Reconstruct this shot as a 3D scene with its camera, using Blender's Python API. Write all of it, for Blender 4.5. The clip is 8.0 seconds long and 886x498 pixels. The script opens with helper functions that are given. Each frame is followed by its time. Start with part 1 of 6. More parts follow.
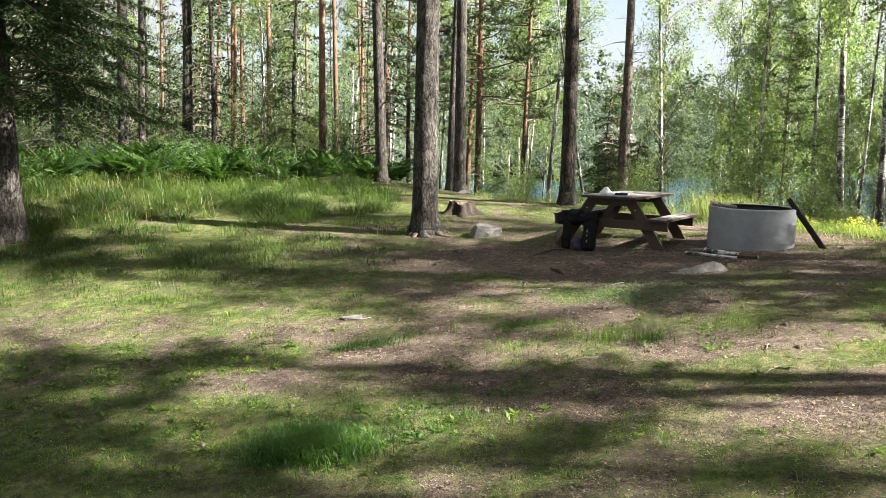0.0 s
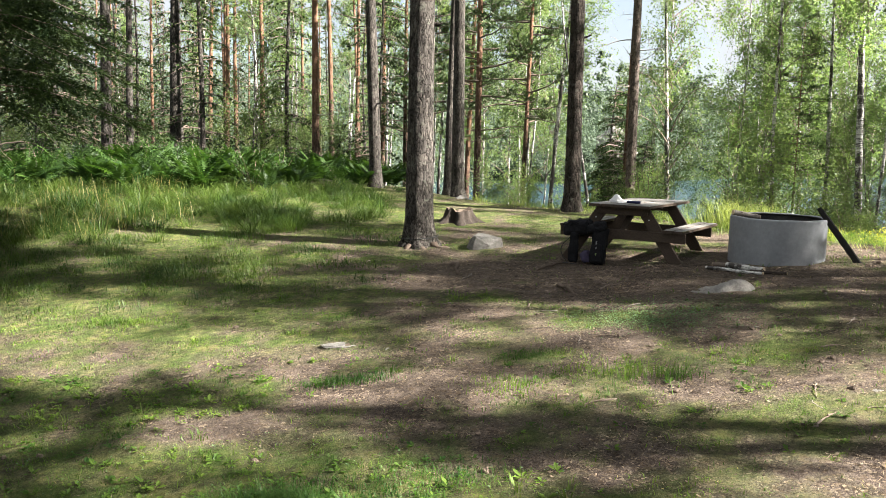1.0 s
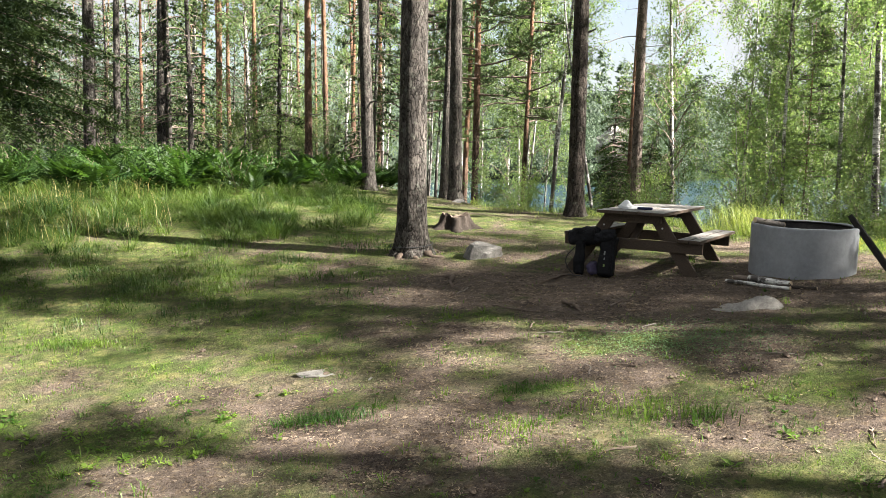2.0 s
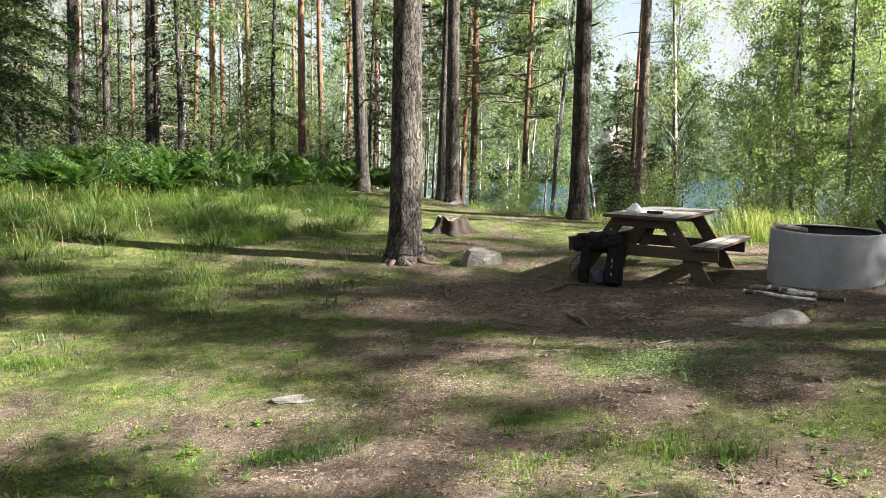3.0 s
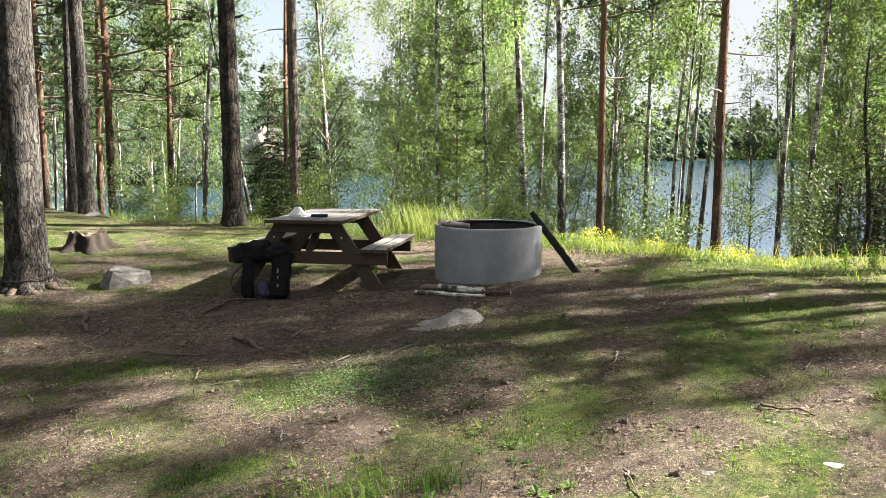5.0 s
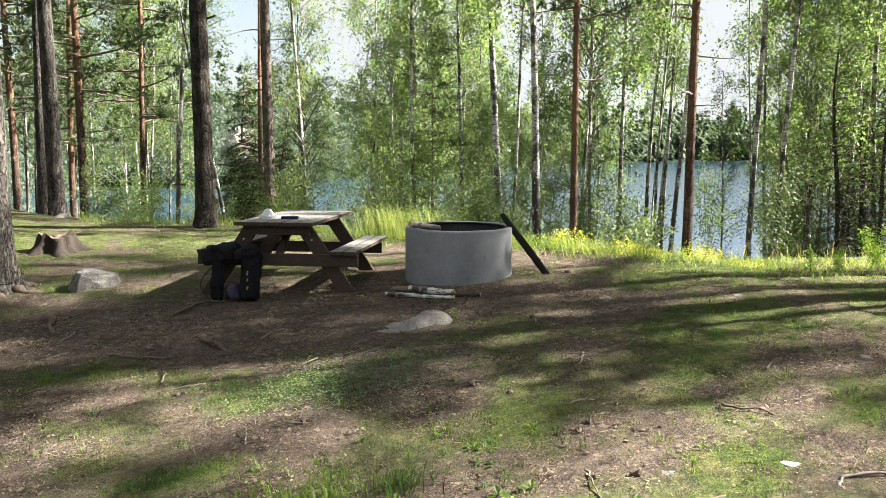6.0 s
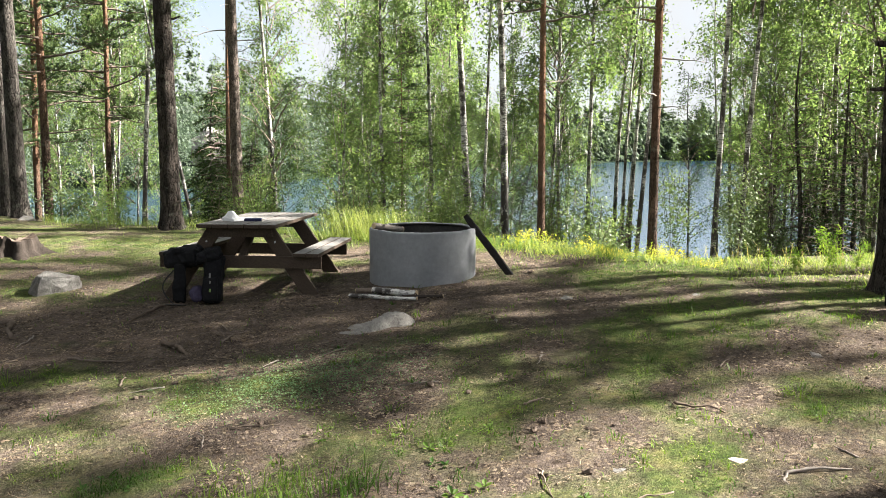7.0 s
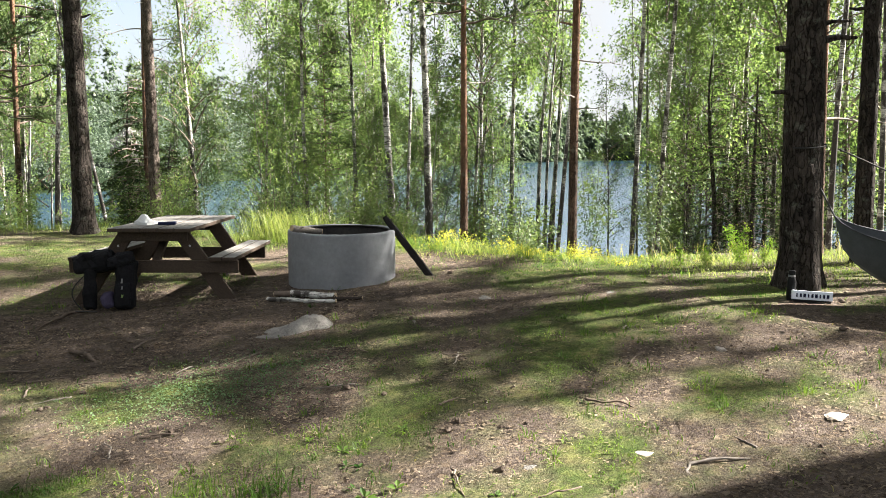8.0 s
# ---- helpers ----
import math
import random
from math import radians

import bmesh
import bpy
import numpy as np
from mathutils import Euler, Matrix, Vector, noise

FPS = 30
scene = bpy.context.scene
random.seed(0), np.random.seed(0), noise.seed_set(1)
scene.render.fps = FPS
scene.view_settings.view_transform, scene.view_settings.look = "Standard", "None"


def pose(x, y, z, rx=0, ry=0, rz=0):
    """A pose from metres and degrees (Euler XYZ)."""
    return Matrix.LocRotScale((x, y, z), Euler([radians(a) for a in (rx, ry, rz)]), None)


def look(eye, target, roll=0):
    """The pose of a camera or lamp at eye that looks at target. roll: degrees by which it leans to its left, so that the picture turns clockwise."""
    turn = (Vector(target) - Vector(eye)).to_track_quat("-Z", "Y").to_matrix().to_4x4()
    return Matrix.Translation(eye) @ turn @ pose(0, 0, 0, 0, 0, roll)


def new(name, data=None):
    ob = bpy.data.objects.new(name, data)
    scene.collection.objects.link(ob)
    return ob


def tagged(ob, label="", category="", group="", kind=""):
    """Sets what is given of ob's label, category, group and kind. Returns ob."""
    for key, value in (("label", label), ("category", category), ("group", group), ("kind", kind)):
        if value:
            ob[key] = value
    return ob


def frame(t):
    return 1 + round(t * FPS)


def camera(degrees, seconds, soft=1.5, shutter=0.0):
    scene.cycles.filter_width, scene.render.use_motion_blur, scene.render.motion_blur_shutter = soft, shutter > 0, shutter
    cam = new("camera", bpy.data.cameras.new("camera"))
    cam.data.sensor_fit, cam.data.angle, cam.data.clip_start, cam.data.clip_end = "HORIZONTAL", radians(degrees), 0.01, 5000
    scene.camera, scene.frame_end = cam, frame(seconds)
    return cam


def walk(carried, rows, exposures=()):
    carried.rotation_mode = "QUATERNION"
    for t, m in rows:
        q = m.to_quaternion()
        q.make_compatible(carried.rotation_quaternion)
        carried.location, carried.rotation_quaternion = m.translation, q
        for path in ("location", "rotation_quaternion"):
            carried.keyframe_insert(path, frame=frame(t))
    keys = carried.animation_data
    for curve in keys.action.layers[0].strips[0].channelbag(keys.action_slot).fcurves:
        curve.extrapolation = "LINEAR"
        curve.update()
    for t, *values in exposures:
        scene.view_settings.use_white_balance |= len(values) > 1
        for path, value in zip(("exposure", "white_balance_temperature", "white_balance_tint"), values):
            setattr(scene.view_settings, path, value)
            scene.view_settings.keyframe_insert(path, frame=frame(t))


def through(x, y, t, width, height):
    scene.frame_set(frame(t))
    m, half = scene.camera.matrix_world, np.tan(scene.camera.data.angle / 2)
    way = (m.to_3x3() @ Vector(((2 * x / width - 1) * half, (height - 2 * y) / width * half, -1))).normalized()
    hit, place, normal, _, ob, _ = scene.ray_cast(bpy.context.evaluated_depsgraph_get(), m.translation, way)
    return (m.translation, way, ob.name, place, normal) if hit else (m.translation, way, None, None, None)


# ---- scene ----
cam = camera(55.2, 8.0, soft=0.65)
METRES, EYE, TILT, LEAN, TURN = 4.35, 1.5, -1.0, 0.0, 0.0
ROWS = [
    (0.0, 0.0, 0.0, 0.0, 0.16, -6.1, -1.46),
    (0.5, 0.0075, 0.1342, 0.0071, 0.14, -6.05, -1.44),
    (1.0, 0.0141, 0.2769, 0.0129, 0.14, -6.01, -1.42),
    (1.5, 0.0226, 0.4085, 0.0178, 0.13, -5.99, -1.42),
    (3.0, 0.0423, 0.7118, 0.0209, 0.02, -5.98, -1.35),
    (3.5, 0.0461, 0.788, 0.0189, -0.41, -5.95, -1.33),
    (4.0, 0.0505, 0.8507, 0.0185, -3.92, -5.86, -1.07),
    (4.5, 0.0579, 0.9019, 0.021, -12.55, -5.72, -0.44),
    (5.0, 0.0628, 0.9187, 0.0232, -23.19, -5.73, 0.29),
    (6.5, 0.0908, 0.8939, 0.0282, -25.1, -5.68, 0.28),
    (7.0, 0.1007, 0.8842, 0.03, -26.44, -5.67, 0.35),
    (7.5, 0.1117, 0.8761, 0.0312, -28.53, -5.67, 0.44),
    (8.0, 0.1207, 0.8688, 0.0324, -31.31, -5.68, 0.57),
]
walk(cam, [(t, pose(0, 0, EYE, TILT, LEAN, TURN) @ pose(METRES * x, METRES * y, METRES * z, 90 + pitch, roll, yaw)) for t, x, y, z, yaw, pitch, roll in ROWS])

# ---------------------------------------------------------------- light
SUN_AZ, SUN_EL = 106.0, 37.0          # degrees to the right of y, and above the ground
world = bpy.data.worlds.new("sky")
scene.world = world
world.use_nodes = True
_n = world.node_tree.nodes
_sky = _n.new("ShaderNodeTexSky")
_sky.sky_type, _sky.sun_disc = "NISHITA", False
_sky.sun_elevation, _sky.sun_rotation = radians(SUN_EL), radians(SUN_AZ)
_sky.air_density, _sky.dust_density = 1.0, 1.2
_n["Background"].inputs["Strength"].default_value = 0.028
# broken white cloud over the blue
_t = world.node_tree
_co, _cl, _cr, _cm = _n.new("ShaderNodeTexCoord"), _n.new("ShaderNodeTexNoise"), _n.new("ShaderNodeMapRange"), _n.new("ShaderNodeMix")
_cl.inputs["Scale"].default_value, _cl.inputs["Detail"].default_value = 2.2, 6.0
_cr.inputs[1].default_value, _cr.inputs[2].default_value = 0.3, 0.5
_cm.data_type = "RGBA"
_cm.inputs[7].default_value = (3.75, 3.88, 4.04, 1)
_t.links.new(_co.outputs["Generated"], _cl.inputs["Vector"])
_t.links.new(_cl.outputs[0], _cr.inputs[0])
_t.links.new(_cr.outputs[0], _cm.inputs[0])
_t.links.new(_sky.outputs[0], _cm.inputs[6])
_t.links.new(_cm.outputs[2], _n["Background"].inputs[0])

sun_data = bpy.data.lights.new("sun", "SUN")
sun_data.energy, sun_data.angle, sun_data.color = 5.0, radians(0.8), (1.0, 0.95, 0.87)
sun = new("sun", sun_data)
_d = Vector((math.sin(radians(SUN_AZ)) * math.cos(radians(SUN_EL)), math.cos(radians(SUN_AZ)) * math.cos(radians(SUN_EL)), math.sin(radians(SUN_EL))))
sun.matrix_world = look(_d * 80, (0, 0, 0))
scene.view_settings.exposure = 3.1

# ---------------------------------------------------------------- materials
def material(name, rough=0.85, spec=0.1):
    m = bpy.data.materials.new(name)
    m.use_nodes = True
    b = m.node_tree.nodes["Principled BSDF"]
    b.inputs["Roughness"].default_value = rough
    b.inputs["Specular IOR Level"].default_value = spec
    return m, m.node_tree, b


def node(t, kind, **values):
    n = t.nodes.new(kind)
    for key, value in values.items():
        n.inputs[key.replace("_", " ")].default_value = value
    return n


def ramp(t, source, stops):
    r = t.nodes.new("ShaderNodeValToRGB")
    e = r.color_ramp.elements
    while len(e) < len(stops):
        e.new(0.5)
    for k, (p, c) in enumerate(stops):
        e[k].position, e[k].color = p, (*c, 1)
    t.links.new(source, r.inputs[0])
    return r.outputs[0]


def mix(t, fac, a, b, mode="MIX"):
    m = t.nodes.new("ShaderNodeMix")
    m.data_type, m.blend_type = "RGBA", mode
    for sock, val in ((m.inputs[0], fac), (m.inputs[6], a), (m.inputs[7], b)):
        if hasattr(val, "is_linked"):
            t.links.new(val, sock)
        else:
            sock.default_value = val if isinstance(val, (int, float)) else (*val, 1)
    return m.outputs[2]


def coords(t, scale=(1, 1, 1), which="Object"):
    c, m = t.nodes.new("ShaderNodeTexCoord"), t.nodes.new("ShaderNodeMapping")
    m.inputs["Scale"].default_value = scale
    t.links.new(c.outputs[which], m.inputs[0])
    return m.outputs[0]


def noise_tex(t, vec, scale, detail=5, rough=0.6):
    n = node(t, "ShaderNodeTexNoise", Scale=scale, Detail=detail, Roughness=rough)
    t.links.new(vec, n.inputs["Vector"])
    return n.outputs[0]


def bump(t, b, height, strength=0.5, dist=0.02):
    n = node(t, "ShaderNodeBump", Strength=strength, Distance=dist)
    t.links.new(height, n.inputs["Height"])
    t.links.new(n.outputs[0], b.inputs["Normal"])


def leaf_material(name, dark, light, through=0.45):
    """A leaf: diffuse above, lit through from behind, hue varying leaf by leaf."""
    m = bpy.data.materials.new(name)
    m.use_nodes = True
    t = m.node_tree
    t.nodes.remove(t.nodes["Principled BSDF"])
    g = t.nodes.new("ShaderNodeNewGeometry")
    o = t.nodes.new("ShaderNodeObjectInfo")
    patch = ramp(t, noise_tex(t, coords(t), 1.6, 4, 0.65), [(0.38, (0, 0, 0)), (0.62, (1, 1, 1))])
    col = ramp(t, mix(t, 0.72, g.outputs["Random Per Island"], patch), [(0.1, dark), (0.9, light)])
    hsv = t.nodes.new("ShaderNodeHueSaturation")
    mr = node(t, "ShaderNodeMapRange", To_Min=0.8, To_Max=1.25)
    t.links.new(o.outputs["Random"], mr.inputs[0])
    t.links.new(mr.outputs[0], hsv.inputs["Value"])
    t.links.new(col, hsv.inputs["Color"])
    d, tr, gl = t.nodes.new("ShaderNodeBsdfDiffuse"), t.nodes.new("ShaderNodeBsdfTranslucent"), t.nodes.new("ShaderNodeBsdfGlossy")
    gl.inputs["Roughness"].default_value = 0.5
    t.links.new(hsv.outputs[0], d.inputs[0])
    warm = mix(t, 1.0, hsv.outputs[0], (1.22, 1.25, 0.82), "MULTIPLY")
    t.links.new(warm, tr.inputs[0])
    ms, mg = t.nodes.new("ShaderNodeMixShader"), t.nodes.new("ShaderNodeMixShader")
    ms.inputs[0].default_value, mg.inputs[0].default_value = through, 0.02
    t.links.new(d.outputs[0], ms.inputs[1])
    t.links.new(tr.outputs[0], ms.inputs[2])
    t.links.new(ms.outputs[0], mg.inputs[1])
    t.links.new(gl.outputs[0], mg.inputs[2])
    t.links.new(mg.outputs[0], t.nodes["Material Output"].inputs[0])
    return m


def bark_material(name, low_dark, low_light, high_dark, high_light, turn_z, plate=6.8):
    """Furrowed pine bark: long broken ridges below that turn to thin papery bark above turn_z metres."""
    m, t, b = material(name, 0.9, 0.06)
    info = t.nodes.new("ShaderNodeObjectInfo")
    fine = noise_tex(t, coords(t, (1, 1, 0.5)), 42, 6, 0.75)
    scale = noise_tex(t, coords(t, (1, 1, 0.5)), 11, 5, 0.7)
    warp = t.nodes.new("ShaderNodeTexNoise")
    warp.inputs["Scale"].default_value, warp.inputs["Detail"].default_value = plate * 1.2, 4
    t.links.new(coords(t, (1, 1, 0.5)), warp.inputs["Vector"])
    bent = mix(t, 0.16, coords(t, (1, 1, 0.22)), warp.outputs["Color"])
    edge, cell = node(t, "ShaderNodeTexVoronoi", Scale=plate * 3.6), node(t, "ShaderNodeTexVoronoi", Scale=plate * 3.6)
    edge.feature = "DISTANCE_TO_EDGE"
    t.links.new(bent, edge.inputs["Vector"])
    t.links.new(bent, cell.inputs["Vector"])
    tone = t.nodes.new("ShaderNodeSeparateColor")
    t.links.new(cell.outputs["Color"], tone.inputs[0])
    crack = ramp(t, edge.outputs["Distance"], [(0.0, (0.12, 0.11, 0.1)), (0.035, (0.62, 0.61, 0.6)), (0.12, (1, 1, 1))])
    plates = ramp(t, tone.outputs[0], [(0.0, (0.5, 0.5, 0.5)), (1.0, (1.15, 1.13, 1.1))])
    low = ramp(t, mix(t, 0.5, fine, scale), [(0.36, low_dark), (0.62, low_light)])
    low = mix(t, 0.9, low, crack, "MULTIPLY")
    low = mix(t, 1.0, low, plates, "MULTIPLY")
    high = ramp(t, mix(t, 0.45, fine, scale), [(0.36, high_dark), (0.64, high_light)])
    sep = t.nodes.new("ShaderNodeSeparateXYZ")
    t.links.new(coords(t), sep.inputs[0])
    add = t.nodes.new("ShaderNodeMath")
    add.operation = "MULTIPLY_ADD"
    t.links.new(scale, add.inputs[0])
    add.inputs[1].default_value = 2.5
    t.links.new(sep.outputs[2], add.inputs[2])
    add2 = t.nodes.new("ShaderNodeMath")
    add2.operation = "MULTIPLY_ADD"
    t.links.new(info.outputs["Random"], add2.inputs[0])
    add2.inputs[1].default_value = -3.5
    t.links.new(add.outputs[0], add2.inputs[2])
    mr = node(t, "ShaderNodeMapRange", From_Min=turn_z, From_Max=turn_z + 3.0)
    t.links.new(add2.outputs[0], mr.inputs[0])
    col = mix(t, mr.outputs[0], low, high)
    lich = ramp(t, noise_tex(t, coords(t), 7, 6, 0.7), [(0.56, (0, 0, 0)), (0.68, (0.4, 0.4, 0.4))])
    col = mix(t, lich, col, (0.2, 0.21, 0.17))
    t.links.new(col, b.inputs["Base Color"])
    bump(t, b, mix(t, 0.4, crack, fine), 1.0, 0.04)
    return m


def plain(name, dark, light, scale=8, rough=0.85, bmp=0.3, stretch=(1, 1, 1), spec=0.1, dist=0.01):
    """Two tones mixed by coarse and fine noise, with matching relief."""
    m, t, b = material(name, rough, spec)
    v = coords(t, stretch)
    a, c = noise_tex(t, v, scale, 6, 0.65), noise_tex(t, v, scale * 7, 4, 0.7)
    f = mix(t, 0.4, a, c)
    t.links.new(ramp(t, f, [(0.3, dark), (0.7, light)]), b.inputs["Base Color"])
    bump(t, b, f, bmp, dist)
    return m


M = {}
M["pine_bark"] = bark_material("pine_bark", (0.022, 0.019, 0.017), (0.125, 0.113, 0.103), (0.15, 0.085, 0.055), (0.3, 0.18, 0.12), 9.0)
M["red_bark"] = bark_material("red_bark", (0.05, 0.034, 0.027), (0.17, 0.12, 0.095), (0.12, 0.066, 0.042), (0.27, 0.155, 0.1), 1.5)
M["pink_bark"] = bark_material("pink_bark", (0.08, 0.062, 0.053), (0.25, 0.205, 0.18), (0.17, 0.11, 0.08), (0.33, 0.225, 0.17), 8.0)
# darker than pine_bark: dark brown bark, plus the hammock pine's shade in the colour
M["dark_shaded_bark"] = bark_material("dark_shaded_bark", (0.02, 0.017, 0.015), (0.078, 0.066, 0.058), (0.1, 0.06, 0.045), (0.2, 0.13, 0.09), 9.0, 6.0)


def birch_material(name, foot):
    """White birch bark with dark flecks; the foot of an old stem is dark and split."""
    m, t, b = material(name, 0.65, 0.3)
    v = coords(t, (1, 1, 1))
    lines = noise_tex(t, coords(t, (3, 3, 26)), 2.0, 4, 0.7)
    blot = noise_tex(t, coords(t, (1, 1, 0.7)), 3.2, 5, 0.7)
    white = mix(t, noise_tex(t, v, 20, 3), (0.38, 0.36, 0.335), (0.68, 0.66, 0.62))
    col = mix(t, ramp(t, lines, [(0.5, (0, 0, 0)), (0.58, (1, 1, 1))]), white, (0.06, 0.05, 0.045))
    sep = t.nodes.new("ShaderNodeSeparateXYZ")
    t.links.new(v, sep.inputs[0])
    mr = node(t, "ShaderNodeMapRange", From_Min=0.0, From_Max=5.0, To_Min=foot, To_Max=0.012)
    t.links.new(sep.outputs[2], mr.inputs[0])
    add = t.nodes.new("ShaderNodeMath")
    t.links.new(mr.outputs[0], add.inputs[0])
    t.links.new(blot, add.inputs[1])
    col = mix(t, ramp(t, add.outputs[0], [(0.49, (0, 0, 0)), (0.57, (1, 1, 1))]), col, (0.045, 0.038, 0.034))
    t.links.new(col, b.inputs["Base Color"])
    bump(t, b, blot, 0.5, 0.02)
    return m


M["birch_bark"] = birch_material("birch_bark", 0.1)
M["birch_log"] = birch_material("birch_log_bark", -0.03)
M["twig"] = plain("twig_wood", (0.07, 0.05, 0.04), (0.2, 0.16, 0.13), 20)
M["dead_twig"] = plain("dead_twig_wood", (0.1, 0.085, 0.072), (0.28, 0.245, 0.215), 20)
M["birch_leaf"] = leaf_material("birch_leaf", (0.066, 0.112, 0.038), (0.176, 0.236, 0.09), 0.6)
M["bush_leaf"] = leaf_material("bush_leaf", (0.06, 0.1, 0.036), (0.165, 0.21, 0.08), 0.55)
# greyer and bluer than the near leaves: distance haze is put into the colour
M["hazed_leaf"] = leaf_material("hazed_leaf", (0.042, 0.062, 0.046), (0.085, 0.115, 0.078), 0.45)
M["pine_needle"] = leaf_material("pine_needle", (0.045, 0.075, 0.034), (0.105, 0.145, 0.066), 0.35)
M["spruce_needle"] = leaf_material("spruce_needle", (0.012, 0.026, 0.009), (0.05, 0.078, 0.022), 0.3)
M["fern"] = leaf_material("fern_leaf", (0.011, 0.032, 0.006), (0.05, 0.096, 0.017), 0.45)
M["grass"] = leaf_material("grass_blade", (0.022, 0.064, 0.007), (0.125, 0.19, 0.027), 0.45)
M["lush"] = leaf_material("lush_blade", (0.014, 0.05, 0.008), (0.065, 0.13, 0.022), 0.5)
M["meadow"] = leaf_material("meadow_blade", (0.016, 0.044, 0.007), (0.086, 0.128, 0.024), 0.5)
# paler, yellower blades: the brow's sunshine is put into their colour
M["lightened_grass"] = leaf_material("lightened_blade", (0.07, 0.13, 0.022), (0.27, 0.3, 0.09), 0.5)
M["straw"] = leaf_material("straw_blade", (0.2, 0.17, 0.06), (0.36, 0.31, 0.13), 0.5)
M["yellow_leaf"] = leaf_material("yellow_leaf", (0.17, 0.23, 0.035), (0.5, 0.42, 0.06), 0.5)
M["young_leaf"] = leaf_material("young_leaf", (0.09, 0.17, 0.025), (0.23, 0.3, 0.055), 0.5)
M["litter"] = leaf_material("fallen_leaf", (0.035, 0.024, 0.016), (0.27, 0.21, 0.15), 0.15)
M["clover"] = leaf_material("clover_leaf", (0.07, 0.135, 0.06), (0.16, 0.24, 0.12), 0.4)


def ground_material():
    """Trodden soil strewn with needles, flakes and leaf bits; mossy turf where the turf weight is high."""
    m, t, b = material("forest_ground", 0.95, 0.05)
    v = coords(t)
    a = t.nodes.new("ShaderNodeAttribute")
    a.attribute_name = "turf"
    fine, mid, big = noise_tex(t, v, 60, 6, 0.8), noise_tex(t, v, 8, 7, 0.75), noise_tex(t, v, 1.1, 5, 0.65)
    soil = ramp(t, mix(t, 0.5, fine, mid), [(0.4, (0.027, 0.021, 0.017)), (0.5, (0.076, 0.059, 0.049)), (0.62, (0.187, 0.149, 0.124))])
    soil = mix(t, ramp(t, big, [(0.42, (0, 0, 0)), (0.68, (0.35, 0.35, 0.35))]), soil, (0.168, 0.132, 0.107))
    # flakes: cells of bark and leaf, each with its own tone, over part of the soil
    for scale, cover in ((24, 0.88), (60, 0.8)):
        c = node(t, "ShaderNodeTexVoronoi", Scale=scale, Randomness=1.0)
        t.links.new(v, c.inputs["Vector"])
        sep = t.nodes.new("ShaderNodeSeparateColor")
        t.links.new(c.outputs["Color"], sep.inputs[0])
        flake = ramp(t, sep.outputs[0], [(0.0, (0.03, 0.022, 0.017)), (0.45, (0.11, 0.08, 0.055)), (0.8, (0.15, 0.117, 0.083)), (1.0, (0.27, 0.215, 0.16))])
        on = ramp(t, sep.outputs[1], [(cover, (0, 0, 0)), (cover + 0.02, (0.85, 0.85, 0.85))])
        soil = mix(t, on, soil, flake)
    straw = ramp(t, noise_tex(t, coords(t, (1, 4, 1)), 36, 4, 0.8), [(0.58, (0, 0, 0)), (0.66, (0.6, 0.6, 0.6))])
    soil = mix(t, straw, soil, (0.26, 0.21, 0.14))
    patch = noise_tex(t, v, 3.4, 5, 0.65)
    moss = ramp(t, mix(t, 0.55, fine, mid), [(0.41, (0.022, 0.029, 0.009)), (0.5, (0.06, 0.076, 0.024)), (0.6, (0.14, 0.147, 0.05))])
    moss = mix(t, ramp(t, patch, [(0.45, (0, 0, 0)), (0.62, (0.5, 0.5, 0.5))]), moss, (0.045, 0.075, 0.02))
    dry = ramp(t, noise_tex(t, v, 2.7, 6, 0.7), [(0.54, (0, 0, 0)), (0.72, (0.6, 0.6, 0.6))])
    moss = mix(t, dry, moss, (0.22, 0.19, 0.08))
    add = t.nodes.new("ShaderNodeMath")
    add.operation = "MULTIPLY_ADD"
    t.links.new(mix(t, 0.5, mix(t, 0.5, mid, fine), patch), add.inputs[0])
    add.inputs[1].default_value = 2.6
    t.links.new(a.outputs["Fac"], add.inputs[2])
    f = node(t, "ShaderNodeMapRange", From_Min=1.62, From_Max=2.4)
    t.links.new(add.outputs[0], f.inputs[0])
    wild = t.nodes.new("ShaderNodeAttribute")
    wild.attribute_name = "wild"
    # away from the clearing the ground turns a near-black green
    dark_floor = ramp(t, mix(t, 0.5, mid, big), [(0.35, (0.006, 0.012, 0.006)), (0.65, (0.015, 0.025, 0.011))])
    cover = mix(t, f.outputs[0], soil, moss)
    t.links.new(mix(t, wild.outputs["Fac"], cover, dark_floor), b.inputs["Base Color"])
    bump(t, b, mix(t, 0.5, fine, mid), 1.0, 0.06)
    return m


M["ground"] = ground_material()


def water_material():
    m, t, b = material("lake_water", 0.1, 0.5)
    b.inputs["Base Color"].default_value = (0.018, 0.046, 0.08, 1)
    w = noise_tex(t, coords(t, (1, 1, 1)), 2.2, 4, 0.6)
    swell = noise_tex(t, coords(t, (1, 1, 1)), 0.3, 5, 0.65)
    bump(t, b, mix(t, 0.6, w, swell), 0.45, 0.15)
    return m


M["water"] = water_material()
M["rock"] = plain("grey_rock", (0.05, 0.047, 0.043), (0.25, 0.238, 0.222), 7, 0.9, 1.0, dist=0.05)
M["pale_rock"] = plain("pale_grey_rock", (0.12, 0.11, 0.1), (0.36, 0.335, 0.305), 9, 0.9, 1.0, dist=0.04)
M["granite"] = plain("pale_granite", (0.14, 0.13, 0.12), (0.3, 0.28, 0.26), 0.3, 0.9, 0.5)
M["concrete"] = plain("cast_concrete", (0.15, 0.154, 0.165), (0.25, 0.255, 0.268), 3, 0.85, 0.15)
